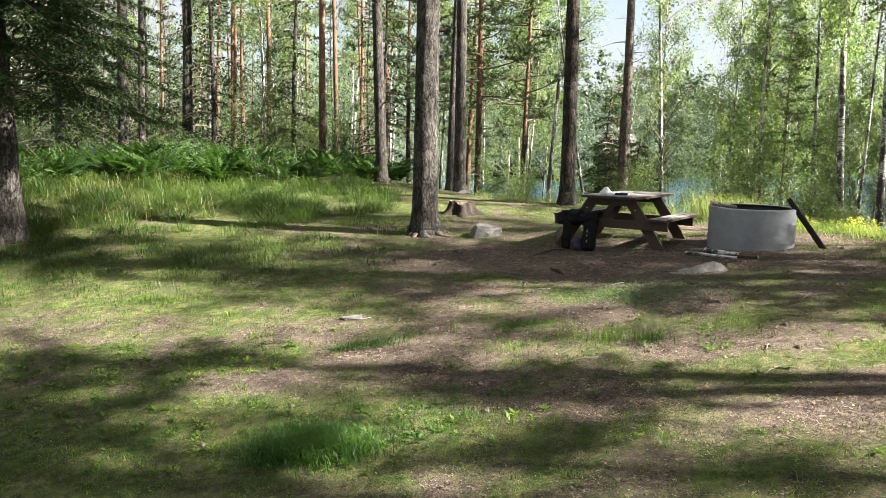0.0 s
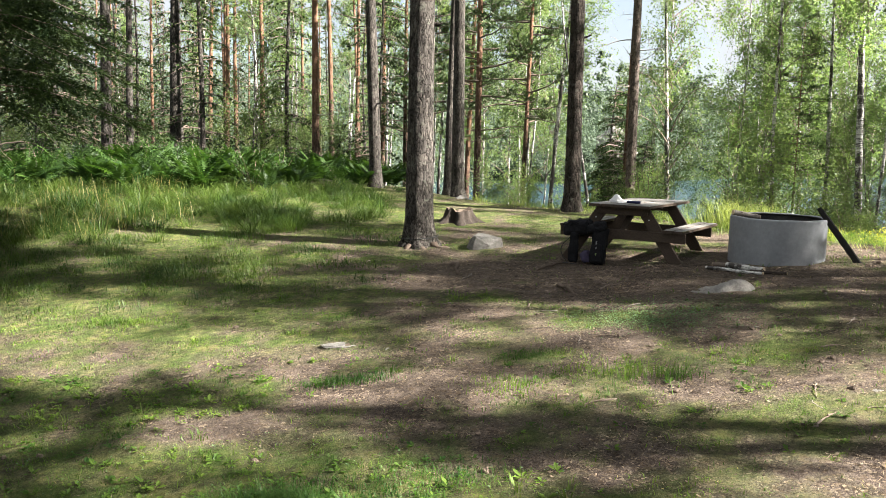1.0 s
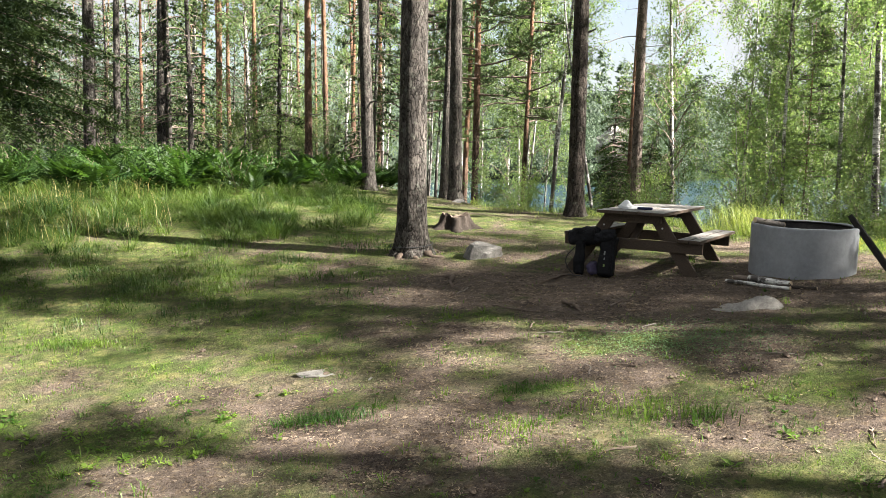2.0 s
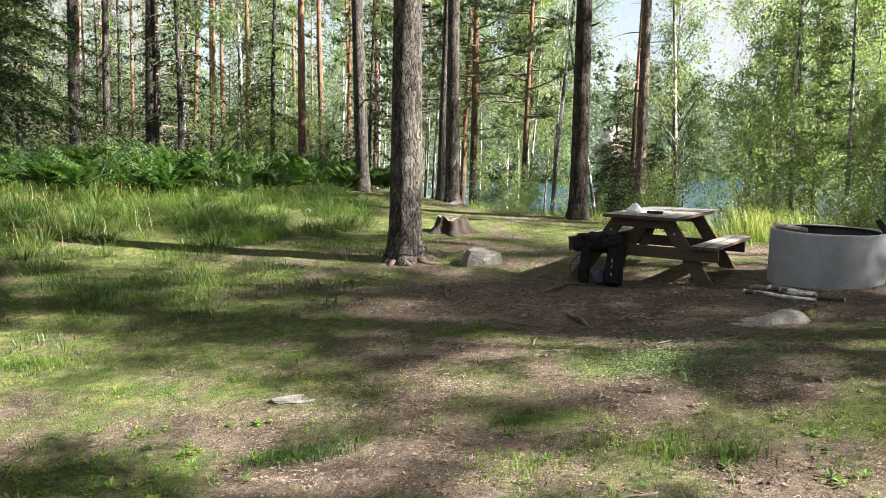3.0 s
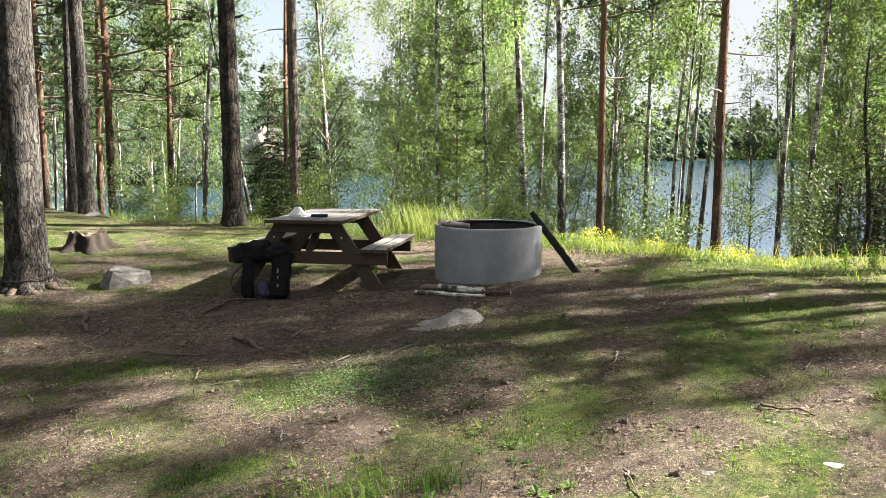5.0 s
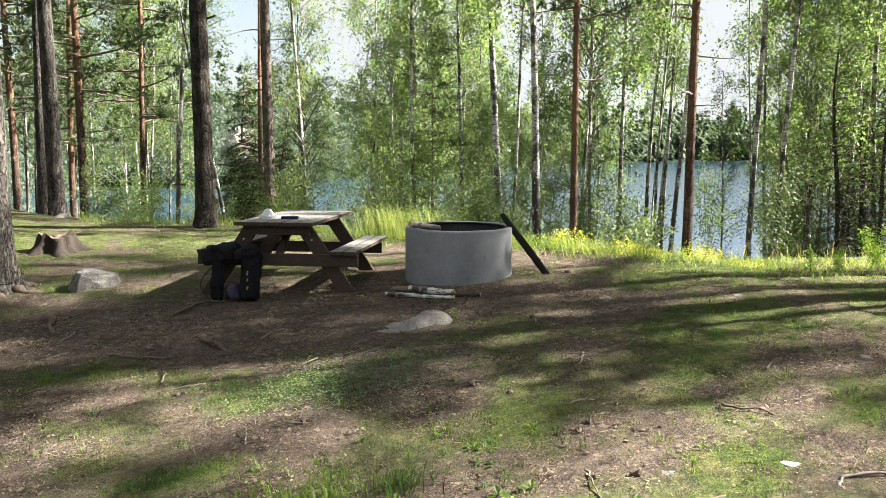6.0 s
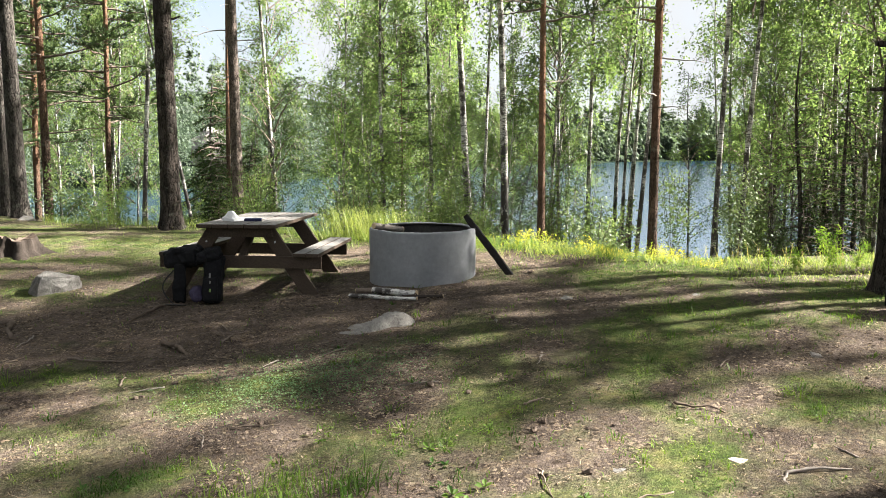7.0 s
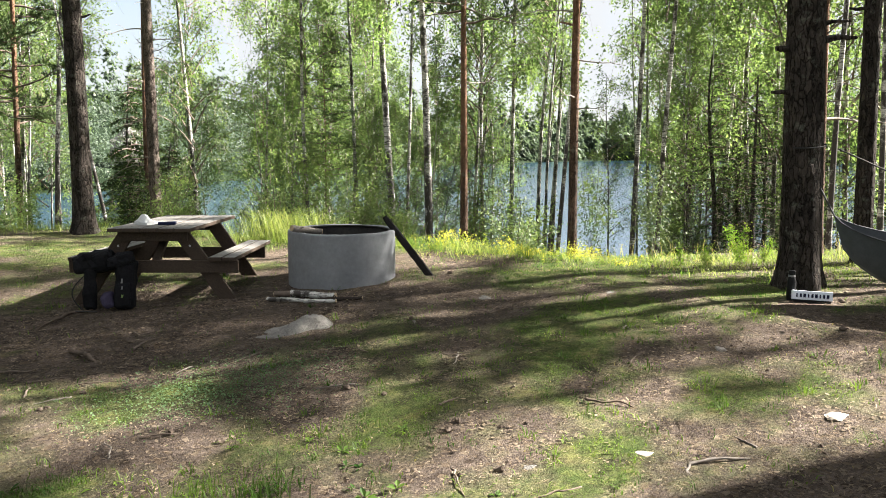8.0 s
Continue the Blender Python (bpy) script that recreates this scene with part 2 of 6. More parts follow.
# near-black: soot, with the shade inside the ring put into the colour too
M["soot"] = plain("sooty_shaded_concrete", (0.02, 0.02, 0.02), (0.07, 0.065, 0.06), 5, 0.95, 0.4)
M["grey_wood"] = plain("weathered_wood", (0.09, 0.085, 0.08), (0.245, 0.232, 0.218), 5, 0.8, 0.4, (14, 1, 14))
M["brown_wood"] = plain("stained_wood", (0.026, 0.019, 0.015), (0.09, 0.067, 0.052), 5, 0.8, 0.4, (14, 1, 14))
M["cut_wood"] = plain("cut_wood", (0.3, 0.22, 0.14), (0.55, 0.43, 0.3), 12, 0.8, 0.3)
M["char"] = plain("charred_wood", (0.008, 0.008, 0.008), (0.03, 0.028, 0.026), 12, 0.8, 0.6)
M["stump"] = plain("stump_wood", (0.01, 0.008, 0.007), (0.06, 0.048, 0.04), 7, 0.9, 0.8, (1, 1, 0.3), dist=0.03)
M["root"] = plain("root_bark", (0.045, 0.034, 0.027), (0.15, 0.115, 0.09), 12, 0.9, 0.6)
M["black_cloth"] = plain("black_cloth", (0.005, 0.005, 0.006), (0.016, 0.016, 0.018), 30, 0.85, 0.3)
M["purple_cloth"] = plain("purple_cloth", (0.03, 0.024, 0.045), (0.07, 0.06, 0.1), 20, 0.8, 0.2)
M["white_print"] = plain("white_print", (0.05, 0.05, 0.05), (0.3, 0.3, 0.3), 10, 0.6, 0.05)
M["green_print"] = plain("green_print", (0.1, 0.14, 0.05), (0.2, 0.26, 0.1), 10, 0.6, 0.05)
M["black_plastic"] = plain("black_plastic", (0.006, 0.006, 0.007), (0.014, 0.014, 0.014), 30, 0.5, 0.05)
M["paper"] = plain("white_paper", (0.5, 0.5, 0.5), (0.68, 0.68, 0.68), 6, 0.7, 0.15)
M["white_plastic"] = plain("white_plastic", (0.68, 0.72, 0.8), (0.75, 0.78, 0.85), 6, 0.4, 0.05)
M["navy"] = plain("navy_print", (0.01, 0.012, 0.03), (0.016, 0.02, 0.055), 9, 0.5, 0.05)
M["hammock"] = plain("grey_nylon", (0.045, 0.052, 0.058), (0.08, 0.09, 0.098), 10, 0.6, 0.2)
M["hammock_in"] = plain("dark_nylon", (0.03, 0.032, 0.036), (0.055, 0.06, 0.065), 10, 0.6, 0.2)
M["clod"] = plain("dark_humus", (0.02, 0.015, 0.012), (0.075, 0.055, 0.043), 40, 0.95, 0.6)
M["pale_scar"] = plain("trodden_pale_soil", (0.3, 0.25, 0.2), (0.5, 0.43, 0.36), 30, 0.95, 0.4)
M["rope"] = plain("black_rope", (0.015, 0.015, 0.015), (0.05, 0.05, 0.05), 60, 0.8, 0.3)
M["steel"] = plain("galvanised_bolt", (0.3, 0.3, 0.3), (0.5, 0.5, 0.5), 20, 0.4, 0.1)

# ---------------------------------------------------------------- mesh helpers
def quick_mesh(name, verts, faces, mat=None, smooth=False):
    """A mesh from arrays: verts (n, 3), faces (m, k), all faces with k corners."""
    return joined_mesh(name, [(verts, faces, mat, smooth)])


def joined_mesh(name, pieces):
    """One mesh from pieces (verts, faces, material, smooth), each with faces of one corner count."""
    me = bpy.data.meshes.new(name)
    V = np.concatenate([np.asarray(p[0], float).reshape(-1, 3) for p in pieces])
    loops, sizes, mats, soft, n = [], [], [], [], 0
    for k, (v, f, mat, smooth) in enumerate(pieces):
        f = np.asarray(f, int)
        loops.append(f.ravel() + n)
        sizes.append(np.full(len(f), f.shape[1]))
        mats.append(np.full(len(f), k))
        soft.append(np.full(len(f), bool(smooth)))
        n += len(np.asarray(v).reshape(-1, 3))
        if mat:
            me.materials.append(mat)
    loops, sizes = np.concatenate(loops), np.concatenate(sizes)
    me.vertices.add(len(V))
    me.vertices.foreach_set("co", V.ravel())
    me.loops.add(len(loops))
    me.loops.foreach_set("vertex_index", loops)
    me.polygons.add(len(sizes))
    me.polygons.foreach_set("loop_start", np.concatenate([[0], np.cumsum(sizes)[:-1]]))
    me.polygons.foreach_set("use_smooth", np.concatenate(soft))
    me.polygons.foreach_set("material_index", np.concatenate(mats))
    me.update(calc_edges=True)
    return me


class Tubes:
    """Tapered bent tubes gathered into one mesh."""

    def __init__(self):
        self.v, self.f, self.n = [], [], 0

    def add(self, pts, radii, sides=5, rough=0.0, rng=None, cap=False):
        pts = np.asarray(pts, float)
        tang = np.gradient(pts, axis=0)
        tang /= np.linalg.norm(tang, axis=1)[:, None] + 1e-9
        ref = np.array([0.0, 0, 1]) if abs(tang[0][2]) < 0.8 else np.array([1.0, 0, 0])
        a = np.linspace(0, 2 * np.pi, sides, endpoint=False)
        for k, (p, d, r) in enumerate(zip(pts, tang, radii)):
            u = np.cross(d, ref)
            u /= np.linalg.norm(u) + 1e-9
            w = np.cross(d, u)
            rr = r * (1 + (rng.uniform(-rough, rough, sides) if rng is not None and rough else 0))
            rr = np.broadcast_to(rr, (sides,))
            self.v.append(p + (np.cos(a) * rr)[:, None] * u + (np.sin(a) * rr)[:, None] * w)
        m = len(pts)
        i, j = np.meshgrid(np.arange(m - 1), np.arange(sides), indexing="ij")
        j2 = (j + 1) % sides
        q = np.stack([i * sides + j, (i + 1) * sides + j, (i + 1) * sides + j2, i * sides + j2], -1).reshape(-1, 4)
        self.f.append(q + self.n)
        self.n += m * sides
        if cap:
            for ring in (0, m - 1):
                base = self.n - m * sides + ring * sides
                for s in range(1, sides - 2, 2):
                    self.f.append(np.array([[base, base + s, base + s + 1, base + s + 2]]))
                if sides % 2:
                    self.f.append(np.array([[base, base + sides - 2, base + sides - 1, base + sides - 1]]))
        return self

    def ribbon(self, pts, half):
        """A thin flat strip, for twigs too fine to be round."""
        pts = np.asarray(pts, float)
        d = pts[-1] - pts[0]
        u = np.cross(d, (0.3, 0.7, 0.5))
        u *= half / (np.linalg.norm(u) + 1e-9)
        m = len(pts)
        self.v.append(np.stack([pts - u, pts + u], 1).reshape(-1, 3))
        k = np.arange(m - 1)[:, None] * 2
        self.f.append(k + [0, 1, 3, 2] + self.n)
        self.n += 2 * m
        return self

    def piece(self, mat, smooth=True):
        return np.concatenate(self.v), np.concatenate(self.f), mat, smooth

    def mesh(self, name, mat, smooth=True):
        return quick_mesh(name, np.concatenate(self.v), np.concatenate(self.f), mat, smooth)


def part(name, bm, mat, parent, label="", bevel=0.0):
    """Links a bmesh (or mesh data) as one mesh object under a thing or under a part."""
    if isinstance(bm, bmesh.types.BMesh):
        if bevel:
            bmesh.ops.bevel(bm, geom=bm.edges[:], offset=bevel, segments=2, affect="EDGES", profile=0.6)
        me = bpy.data.meshes.new(name)
        bmesh.ops.recalc_face_normals(bm, faces=bm.faces[:])
        bm.to_mesh(me)
        bm.free()
        me.materials.append(mat)
    else:
        me = bm
    ob = new(name, me)
    if parent is not None:
        ob.parent = parent
    if label:
        ob["label"] = label
    return ob


def box(size, at=(0, 0, 0), turn=(0, 0, 0)):
    bm = bmesh.new()
    bmesh.ops.create_cube(bm, size=1.0)
    bmesh.ops.transform(bm, matrix=pose(*at, *turn) @ Matrix.Diagonal((*size, 1)), verts=bm.verts[:])
    return bm


def blob_mesh(size, seed, rough=0.12, cuts=3, freq=1.6, flat=True):
    """An uneven rounded lump of the given size, flat below."""
    bm = bmesh.new()
    bmesh.ops.create_icosphere(bm, subdivisions=cuts, radius=1.0)
    for v in bm.verts:
        n = noise.noise(v.co * freq + Vector((seed * 7.1, seed * 3.3, 0))) + 0.45 * noise.noise(v.co * freq * 2.7 + Vector((seed, 0, 9)))
        v.co *= 1 + rough * 2 * n
        if flat and v.co.z < -0.35:
            v.co.z = -0.35 - (v.co.z + 0.35) * 0.1
        v.co = Vector((v.co.x * size[0], v.co.y * size[1], v.co.z * size[2]))
    return bm


def stone_mesh(size, seed, points=18, chamfer=0.03, square=1.0):
    """A broken stone: a faceted hull with worn edges and a flat, sunken underside."""
    rng = random.Random(seed)
    bm = bmesh.new()
    for _ in range(points):
        d = Vector((rng.gauss(0, 1), rng.gauss(0, 1), rng.gauss(0, 1))).normalized()
        d *= rng.uniform(0.85, 1.05)
        d = Vector([math.copysign(abs(c) ** square, c) for c in d])
        d.z = min(max(d.z, -0.3), 0.62 + 0.16 * d.x)
        bm.verts.new(d)
    bmesh.ops.convex_hull(bm, input=bm.verts[:])
    bmesh.ops.delete(bm, geom=[v for v in bm.verts if not v.link_faces], context="VERTS")
    bmesh.ops.bevel(bm, geom=bm.edges[:], offset=chamfer, segments=2, affect="EDGES", profile=0.6)
    bmesh.ops.triangulate(bm, faces=bm.faces[:])
    bmesh.ops.subdivide_edges(bm, edges=[e for e in bm.edges if e.calc_length() > 0.25], cuts=2, use_grid_fill=True)
    for v in bm.verts:
        v.co *= 1 + 0.07 * noise.noise(v.co * 3 + Vector((seed, 0, 0))) + 0.04 * noise.noise(v.co * 8)
        v.co = Vector((v.co.x * size[0], v.co.y * size[1], v.co.z * size[2]))
    return bm


def lattice(x, y, seed=0):
    """Smooth value noise, -1 to 1, for arrays of places."""
    x, y = np.asarray(x, float), np.asarray(y, float)
    xi, yi = np.floor(x).astype(np.int64), np.floor(y).astype(np.int64)
    fx, fy = x - xi, y - yi
    fx, fy = fx * fx * (3 - 2 * fx), fy * fy * (3 - 2 * fy)

    def h(a, b):
        n = (a * 374761393 + b * 668265263 + seed * 1442695041) & 0x7FFFFFFF
        n = ((n ^ (n >> 13)) * 1274126177) & 0x7FFFFFFF
        return ((n ^ (n >> 16)) & 0xFFFF) / 32767.5 - 1
    return (h(xi, yi) * (1 - fx) + h(xi + 1, yi) * fx) * (1 - fy) + (h(xi, yi + 1) * (1 - fx) + h(xi + 1, yi + 1) * fx) * fy


def fractal(x, y, scale, octaves=4, seed=0):
    s = 0
    for k in range(octaves):
        s = s + lattice(np.asarray(x) * scale * 2 ** k, np.asarray(y) * scale * 2 ** k, seed + k) * 0.5 ** k
    return s / 1.6


# ---------------------------------------------------------------- the lie of the land
LAKE = -5.0
CREST = ((-60, -20, -9, -4, 0, 1.2, 3, 5, 6.5, 7.2, 7.8, 8.5, 9.5, 12, 20, 40, 90), (260, 110, 70, 33, 23, 21.2, 20.2, 17.2, 13.9, 12.6, 11.5, 10.8, 10.4, 9.9, 8, 2, -20))
FAR_SHORE = ((-180, -30, 0, 12, 18, 26, 34, 42, 52, 62, 90, 180), (150, 150, 150, 160, 220, 330, 480, 640, 650, 500, 300, 300))


def beyond(x, y):
    """Metres past the brow of the bank, towards the lake."""
    return (y - np.interp(x, *CREST)) * 0.75


MOUNDS = ((-1.75, 7.95, 0.75, 0.4, 0.05), (-0.05, 8.5, 0.6, 0.4, 0.06), (1.65, 9.6, 0.55, 0.35, 0.06))      # smooth humps of bare soil: centre, half axes, height


def humps(x, y):
    """How far a place lies on a smooth bare hump, 0 to 1, and its height."""
    f = z = 0.0
    for cx, cy, a, b, h in MOUNDS:
        g = np.exp(-(((x - cx) / a) ** 2 + ((y - cy) / b) ** 2))
        f, z = f + g, z + h * g
    return np.clip(f, 0, 1), z


def relief(x, y):
    x, y = np.asarray(x, float), np.asarray(y, float)
    cx, cy = np.clip(x, -8, 7), np.clip(y, 5, 20)
    z = -1.3766 + 0.1672 * cx + 0.1007 * cy + 0.0006 * cx * cx - 0.0079 * cx * cy - 0.0014 * cy * cy
    z = z + 0.55 * np.exp(-((x + 7.5) ** 2 / 45 + (y - 24.5) ** 2 / 30))
    z = z + 0.02 * np.clip(y - 27, 0, 60) * np.clip((4 - x) / 10, 0, 1)
    z = z + 0.035 * fractal(x, y, 0.45, 4, 3) + 0.35 * fractal(x, y, 0.06, 3, 9) * np.clip((np.hypot(x, y - 10) - 12) / 20, 0, 1)
    z = z + humps(x, y)[1]
    s = np.clip(beyond(x, y), 0, None)
    drop = 0.23 * (s - 1.5 * (1 - np.exp(-s / 1.5)))
    z = np.maximum(z - drop, LAKE - 2.0)
    r, b = np.hypot(x, y), np.degrees(np.arctan2(x, y))
    over = r - np.interp(b, *FAR_SHORE)
    far = np.where(over > -20, LAKE + np.clip(over, -20, 260) * np.interp(b, (0, 25, 40), (0.14, 0.14, 0.14)) + fractal(x, y, 0.012, 3, 5) * np.clip(over / 60, 0, 1) * 5, -99)
    return np.maximum(z, far)


def height(x, y):
    return float(relief(x, y))


BARE = (  # trodden places: centre and half axes
    (3.6, 13.0, 2.9, 1.6), (0.4, 12.9, 2.2, 1.2), (3.9, 11.8, 1.6, 0.7), (2.9, 9.6, 0.35, 0.3), (5.4, 10.6, 1.2, 0.5), (-1.8, 7.9, 0.6, 0.35), (-0.05, 8.5, 0.6, 0.4),
    (1.65, 9.65, 0.6, 0.35), (3.2, 7.9, 0.9, 0.3), (6.2, 8.3, 0.9, 0.4), (-4.6, 10.1, 1.2, 0.4), (-1.6, 9.6, 0.9, 0.3), (-2.1, 13.7, 0.6, 0.4),
    (4.6, 6.2, 2.0, 0.6), (7.4, 6.8, 2.0, 0.8), (0.6, 16.4, 0.8, 0.4), (3.0, 16.2, 1.2, 0.4), (1.4, 6.9, 0.6, 0.4), (1.0, 17.6, 1.0, 0.4))
GREEN = ((2.4, 10.3, 0.75, 0.45), (-0.8, 6.4, 1.5, 0.6), (-4.5, 6.8, 2.5, 1.2), (1.0, 9.1, 0.7, 0.25), (6.8, 11.8, 1.6, 0.7), (7.9, 9.6, 1.1, 0.6), (3.6, 9.6, 1.0, 0.3),
         (-5.0, 13.5, 3.0, 2.0), (-1.1, 12.1, 0.7, 0.3), (1.3, 12.4, 0.7, 0.3), (5.0, 9.2, 0.7, 0.25), (2.6, 7.3, 1.2, 0.35), (-3.8, 11.2, 0.8, 0.4), (5.6, 9.9, 0.9, 0.4), (4.6, 11.0, 0.7, 0.3), (4.2, 8.8, 0.8, 0.3), (-2.4, 6.5, 1.6, 0.8), (0.9, 6.2, 1.2, 0.5), (1.7, 11.0, 0.5, 0.25), (3.4, 9.1, 0.6, 0.3), (4.4, 10.3, 0.9, 0.35), (0.8, 11.6, 0.7, 0.3), (0.8, 7.9, 0.5, 0.3), (6.2, 9.4, 0.8, 0.4), (4.9, 8.3, 0.5, 0.25), (3.9, 7.6, 0.4, 0.2), (5.4, 7.6, 0.4, 0.2), (3.0, 8.7, 0.5, 0.25))


def turf_weight(x, y):
    """How far the ground is covered by grass and moss, 0 to 1."""
    x, y = np.asarray(x, float), np.asarray(y, float)
    w = 0.52 + 0.42 * fractal(x, y, 0.7, 4, 21) + 0.75 * fractal(x, y, 2.6, 4, 31)
    w = w + 0.3 * np.clip((0.4 - x) / 2.5, 0, 1) + 0.3 * np.clip((y - 15.5) / 1.5, 0, 1)
    w = w - 0.1 * np.exp(-(((x - 1.5) / 3.5) ** 2 + ((y - 11) / 2.8) ** 2))
    for cx, cy, a, b in BARE:
        w = w - 0.5 * np.exp(-(((x - cx) / a) ** 2 + ((y - cy) / b) ** 2))
    for cx, cy, a, b in GREEN:
        w = w + 0.5 * np.exp(-(((x - cx) / a) ** 2 + ((y - cy) / b) ** 2))
    return np.clip(w - 0.8 * humps(x, y)[0], 0, 1)


def spread(dense_lo, dense_hi, step, out_lo, out_hi, grow=1.16):
    a = list(np.arange(dense_lo, dense_hi + step / 2, step))
    for end, sign in ((out_hi, 1), (out_lo, -1)):
        d = step
        while (a[-1] < end) if sign > 0 else (a[0] > end):
            d = min(d * grow, 40)
            if sign > 0:
                a.append(a[-1] + d)
            else:
                a.insert(0, a[0] - d)
    return np.array(a)


def build_ground():
    gx, gy = spread(-9, 11, 0.125, -900, 1100), spread(3, 22, 0.125, -300, 1200)
    X, Y = np.meshgrid(gx, gy, indexing="ij")
    turf = turf_weight(X, Y)
    small = np.clip(1.2 - np.hypot(X - 1, Y - 11) / 14, 0, 1)
    Z = relief(X, Y) + small * (0.012 * lattice(X * 4, Y * 4, 71) + 0.01 * lattice(X * 9, Y * 9, 72) + 0.015 * turf)
    n, m = X.shape
    i, j = np.meshgrid(np.arange(n - 1), np.arange(m - 1), indexing="ij")
    q = np.stack([i * m + j, (i + 1) * m + j, (i + 1) * m + j + 1, i * m + j + 1], -1).reshape(-1, 4)
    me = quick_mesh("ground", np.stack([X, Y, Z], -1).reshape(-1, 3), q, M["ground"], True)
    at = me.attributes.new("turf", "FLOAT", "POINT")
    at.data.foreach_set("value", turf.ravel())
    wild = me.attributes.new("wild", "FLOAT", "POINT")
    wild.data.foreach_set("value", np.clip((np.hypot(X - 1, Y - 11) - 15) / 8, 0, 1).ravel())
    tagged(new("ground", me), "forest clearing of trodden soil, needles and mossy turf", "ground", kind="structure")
    a = np.linspace(0, 2 * np.pi, 48, endpoint=False)
    ring = np.stack([2500 * np.cos(a), 2500 * np.sin(a), np.full(48, LAKE)], -1)
    bm = bmesh.new()
    bm.faces.new([bm.verts.new(p) for p in ring])
    water = part("water", bm, M["water"], None)
    tagged(water, "calm blue-grey forest lake with faint ripples", "lake", kind="structure")


build_ground()

# ---------------------------------------------------------------- trees
def leaf_quads(centres, size, rng, droop=0.5, aspect=0.72):
    """One folded-flat rhombic leaf at each centre, turned at random, as arrays of corners and faces."""
    n = len(centres)
    d = rng.normal(size=(n, 3))
    d[:, 2] -= droop * 1.5
    d /= np.linalg.norm(d, axis=1)[:, None]
    u = np.cross(d, rng.normal(size=(n, 3)))
    u /= np.linalg.norm(u, axis=1)[:, None] + 1e-9
    s = (size * rng.uniform(0.65, 1.3, n))[:, None]
    v = np.stack([centres, centres + d * s * 0.45 + u * s * aspect * 0.5, centres + d * s, centres + d * s * 0.45 - u * s * aspect * 0.5], 1)
    return v.reshape(-1, 3), np.arange(n * 4).reshape(n, 4)


def leaf_tris(centres, size, rng, droop=0.5, aspect=0.8, face=(0.35, -0.25, 0.6)):
    """One small three-cornered leaf at each centre, its face scattered about the given way."""
    n = len(centres)
    face = rng.normal(size=(n, 3)) * 0.3 + np.asarray(face)
    d = np.cross(face, rng.normal(size=(n, 3)))
    d[:, 2] -= droop * 0.5
    d /= np.linalg.norm(d, axis=1)[:, None] + 1e-9
    u = np.cross(d, face)
    u /= np.linalg.norm(u, axis=1)[:, None] + 1e-9
    s = (size * rng.uniform(0.65, 1.3, n))[:, None]
    v = np.stack([centres - u * s * aspect * 0.5, centres + u * s * aspect * 0.5, centres + d * s], 1)
    return v.reshape(-1, 3), np.arange(n * 3).reshape(n, 3)


def birch_crown(seed, tall=14.0, low=0.2, wide=2.0, branches=34, leaves=5800, size=0.084):
    """Crown of a birch: rising limbs, hanging twigs, and leaves gathered in loose clumps along the twigs."""
    rng = np.random.default_rng(seed)
    wood, clumps = Tubes(), []
    for k in range(branches):
        f = low + (0.97 - low) * ((k + rng.uniform(0, 1)) / branches)
        reach = wide * (1.05 - 0.8 * ((f - low) / (1 - low)) ** 1.6) * rng.uniform(0.45, 1.2) * (0.6 + 0.4 * min(1, (f - low) / 0.12))
        az = rng.uniform(0, 2 * np.pi)
        out = np.array([np.cos(az), np.sin(az), 0])
        s = np.linspace(0, 1, 5)
        rise = reach * rng.uniform(0.4, 0.95)
        pts = np.array([0, 0, f * tall]) + out * (s * reach)[:, None] + np.array([0, 0, 1]) * (rise * np.sin(s * 2.0))[:, None]
        pts += rng.normal(0, 0.03, pts.shape) * s[:, None]
        wood.add(pts, np.linspace(0.03, 0.006, 5) * (1.3 - f), 3)
        for _ in range(int(rng.integers(4, 8))):
            w = rng.uniform(0.25, 1.0)
            p = np.array([np.interp(w, s, pts[:, c]) for c in range(3)])
            length = rng.uniform(0.35, 1.2) * (0.6 + 0.5 * w)
            sway = rng.normal(0, 0.3, 2)
            q = np.linspace(0, 1, 4)
            tw = p + np.stack([sway[0] * q * length + out[0] * 0.15 * q, sway[1] * q * length + out[1] * 0.15 * q, 0.12 * np.sin(q * 3) - q ** 1.3 * length], -1)
            wood.ribbon(tw, 0.0035)
            for c in tw[1:]:
                if rng.uniform() < 0.68:
                    clumps.append((c, out * 0.5 + np.array([0, 0, 0.5]) + rng.normal(0, 0.5, 3)))
    per = max(6, leaves // len(clumps))
    c = np.repeat(np.array([c for c, _ in clumps]), per, 0) + rng.normal(0, 1, (len(clumps) * per, 3)) * np.array([0.11, 0.11, 0.16])
    v, f = leaf_tris(c, size, rng, face=np.repeat(np.array([n for _, n in clumps]), per, 0))
    return joined_mesh("crown", [(v, f, M["birch_leaf"], False), wood.piece(M["twig"])])


def needle_fan(c, d, length, count, rng, thick=0.012, spread_=0.8):
    """Thin needle blades fanned about the direction d from each point c. Arrays of triangles."""
    n = len(c) * count
    c, d = np.repeat(c, count, 0), np.repeat(d, count, 0)
    way = d + rng.normal(0, spread_, (n, 3))
    way /= np.linalg.norm(way, axis=1)[:, None]
    side = np.cross(way, rng.normal(size=(n, 3)))
    side /= np.linalg.norm(side, axis=1)[:, None] + 1e-9
    l = (length * rng.uniform(0.6, 1.2, n))[:, None]
    v = np.stack([c - side * thick, c + side * thick, c + way * l], 1).reshape(-1, 3)
    return v, np.arange(n * 3).reshape(n, 3)


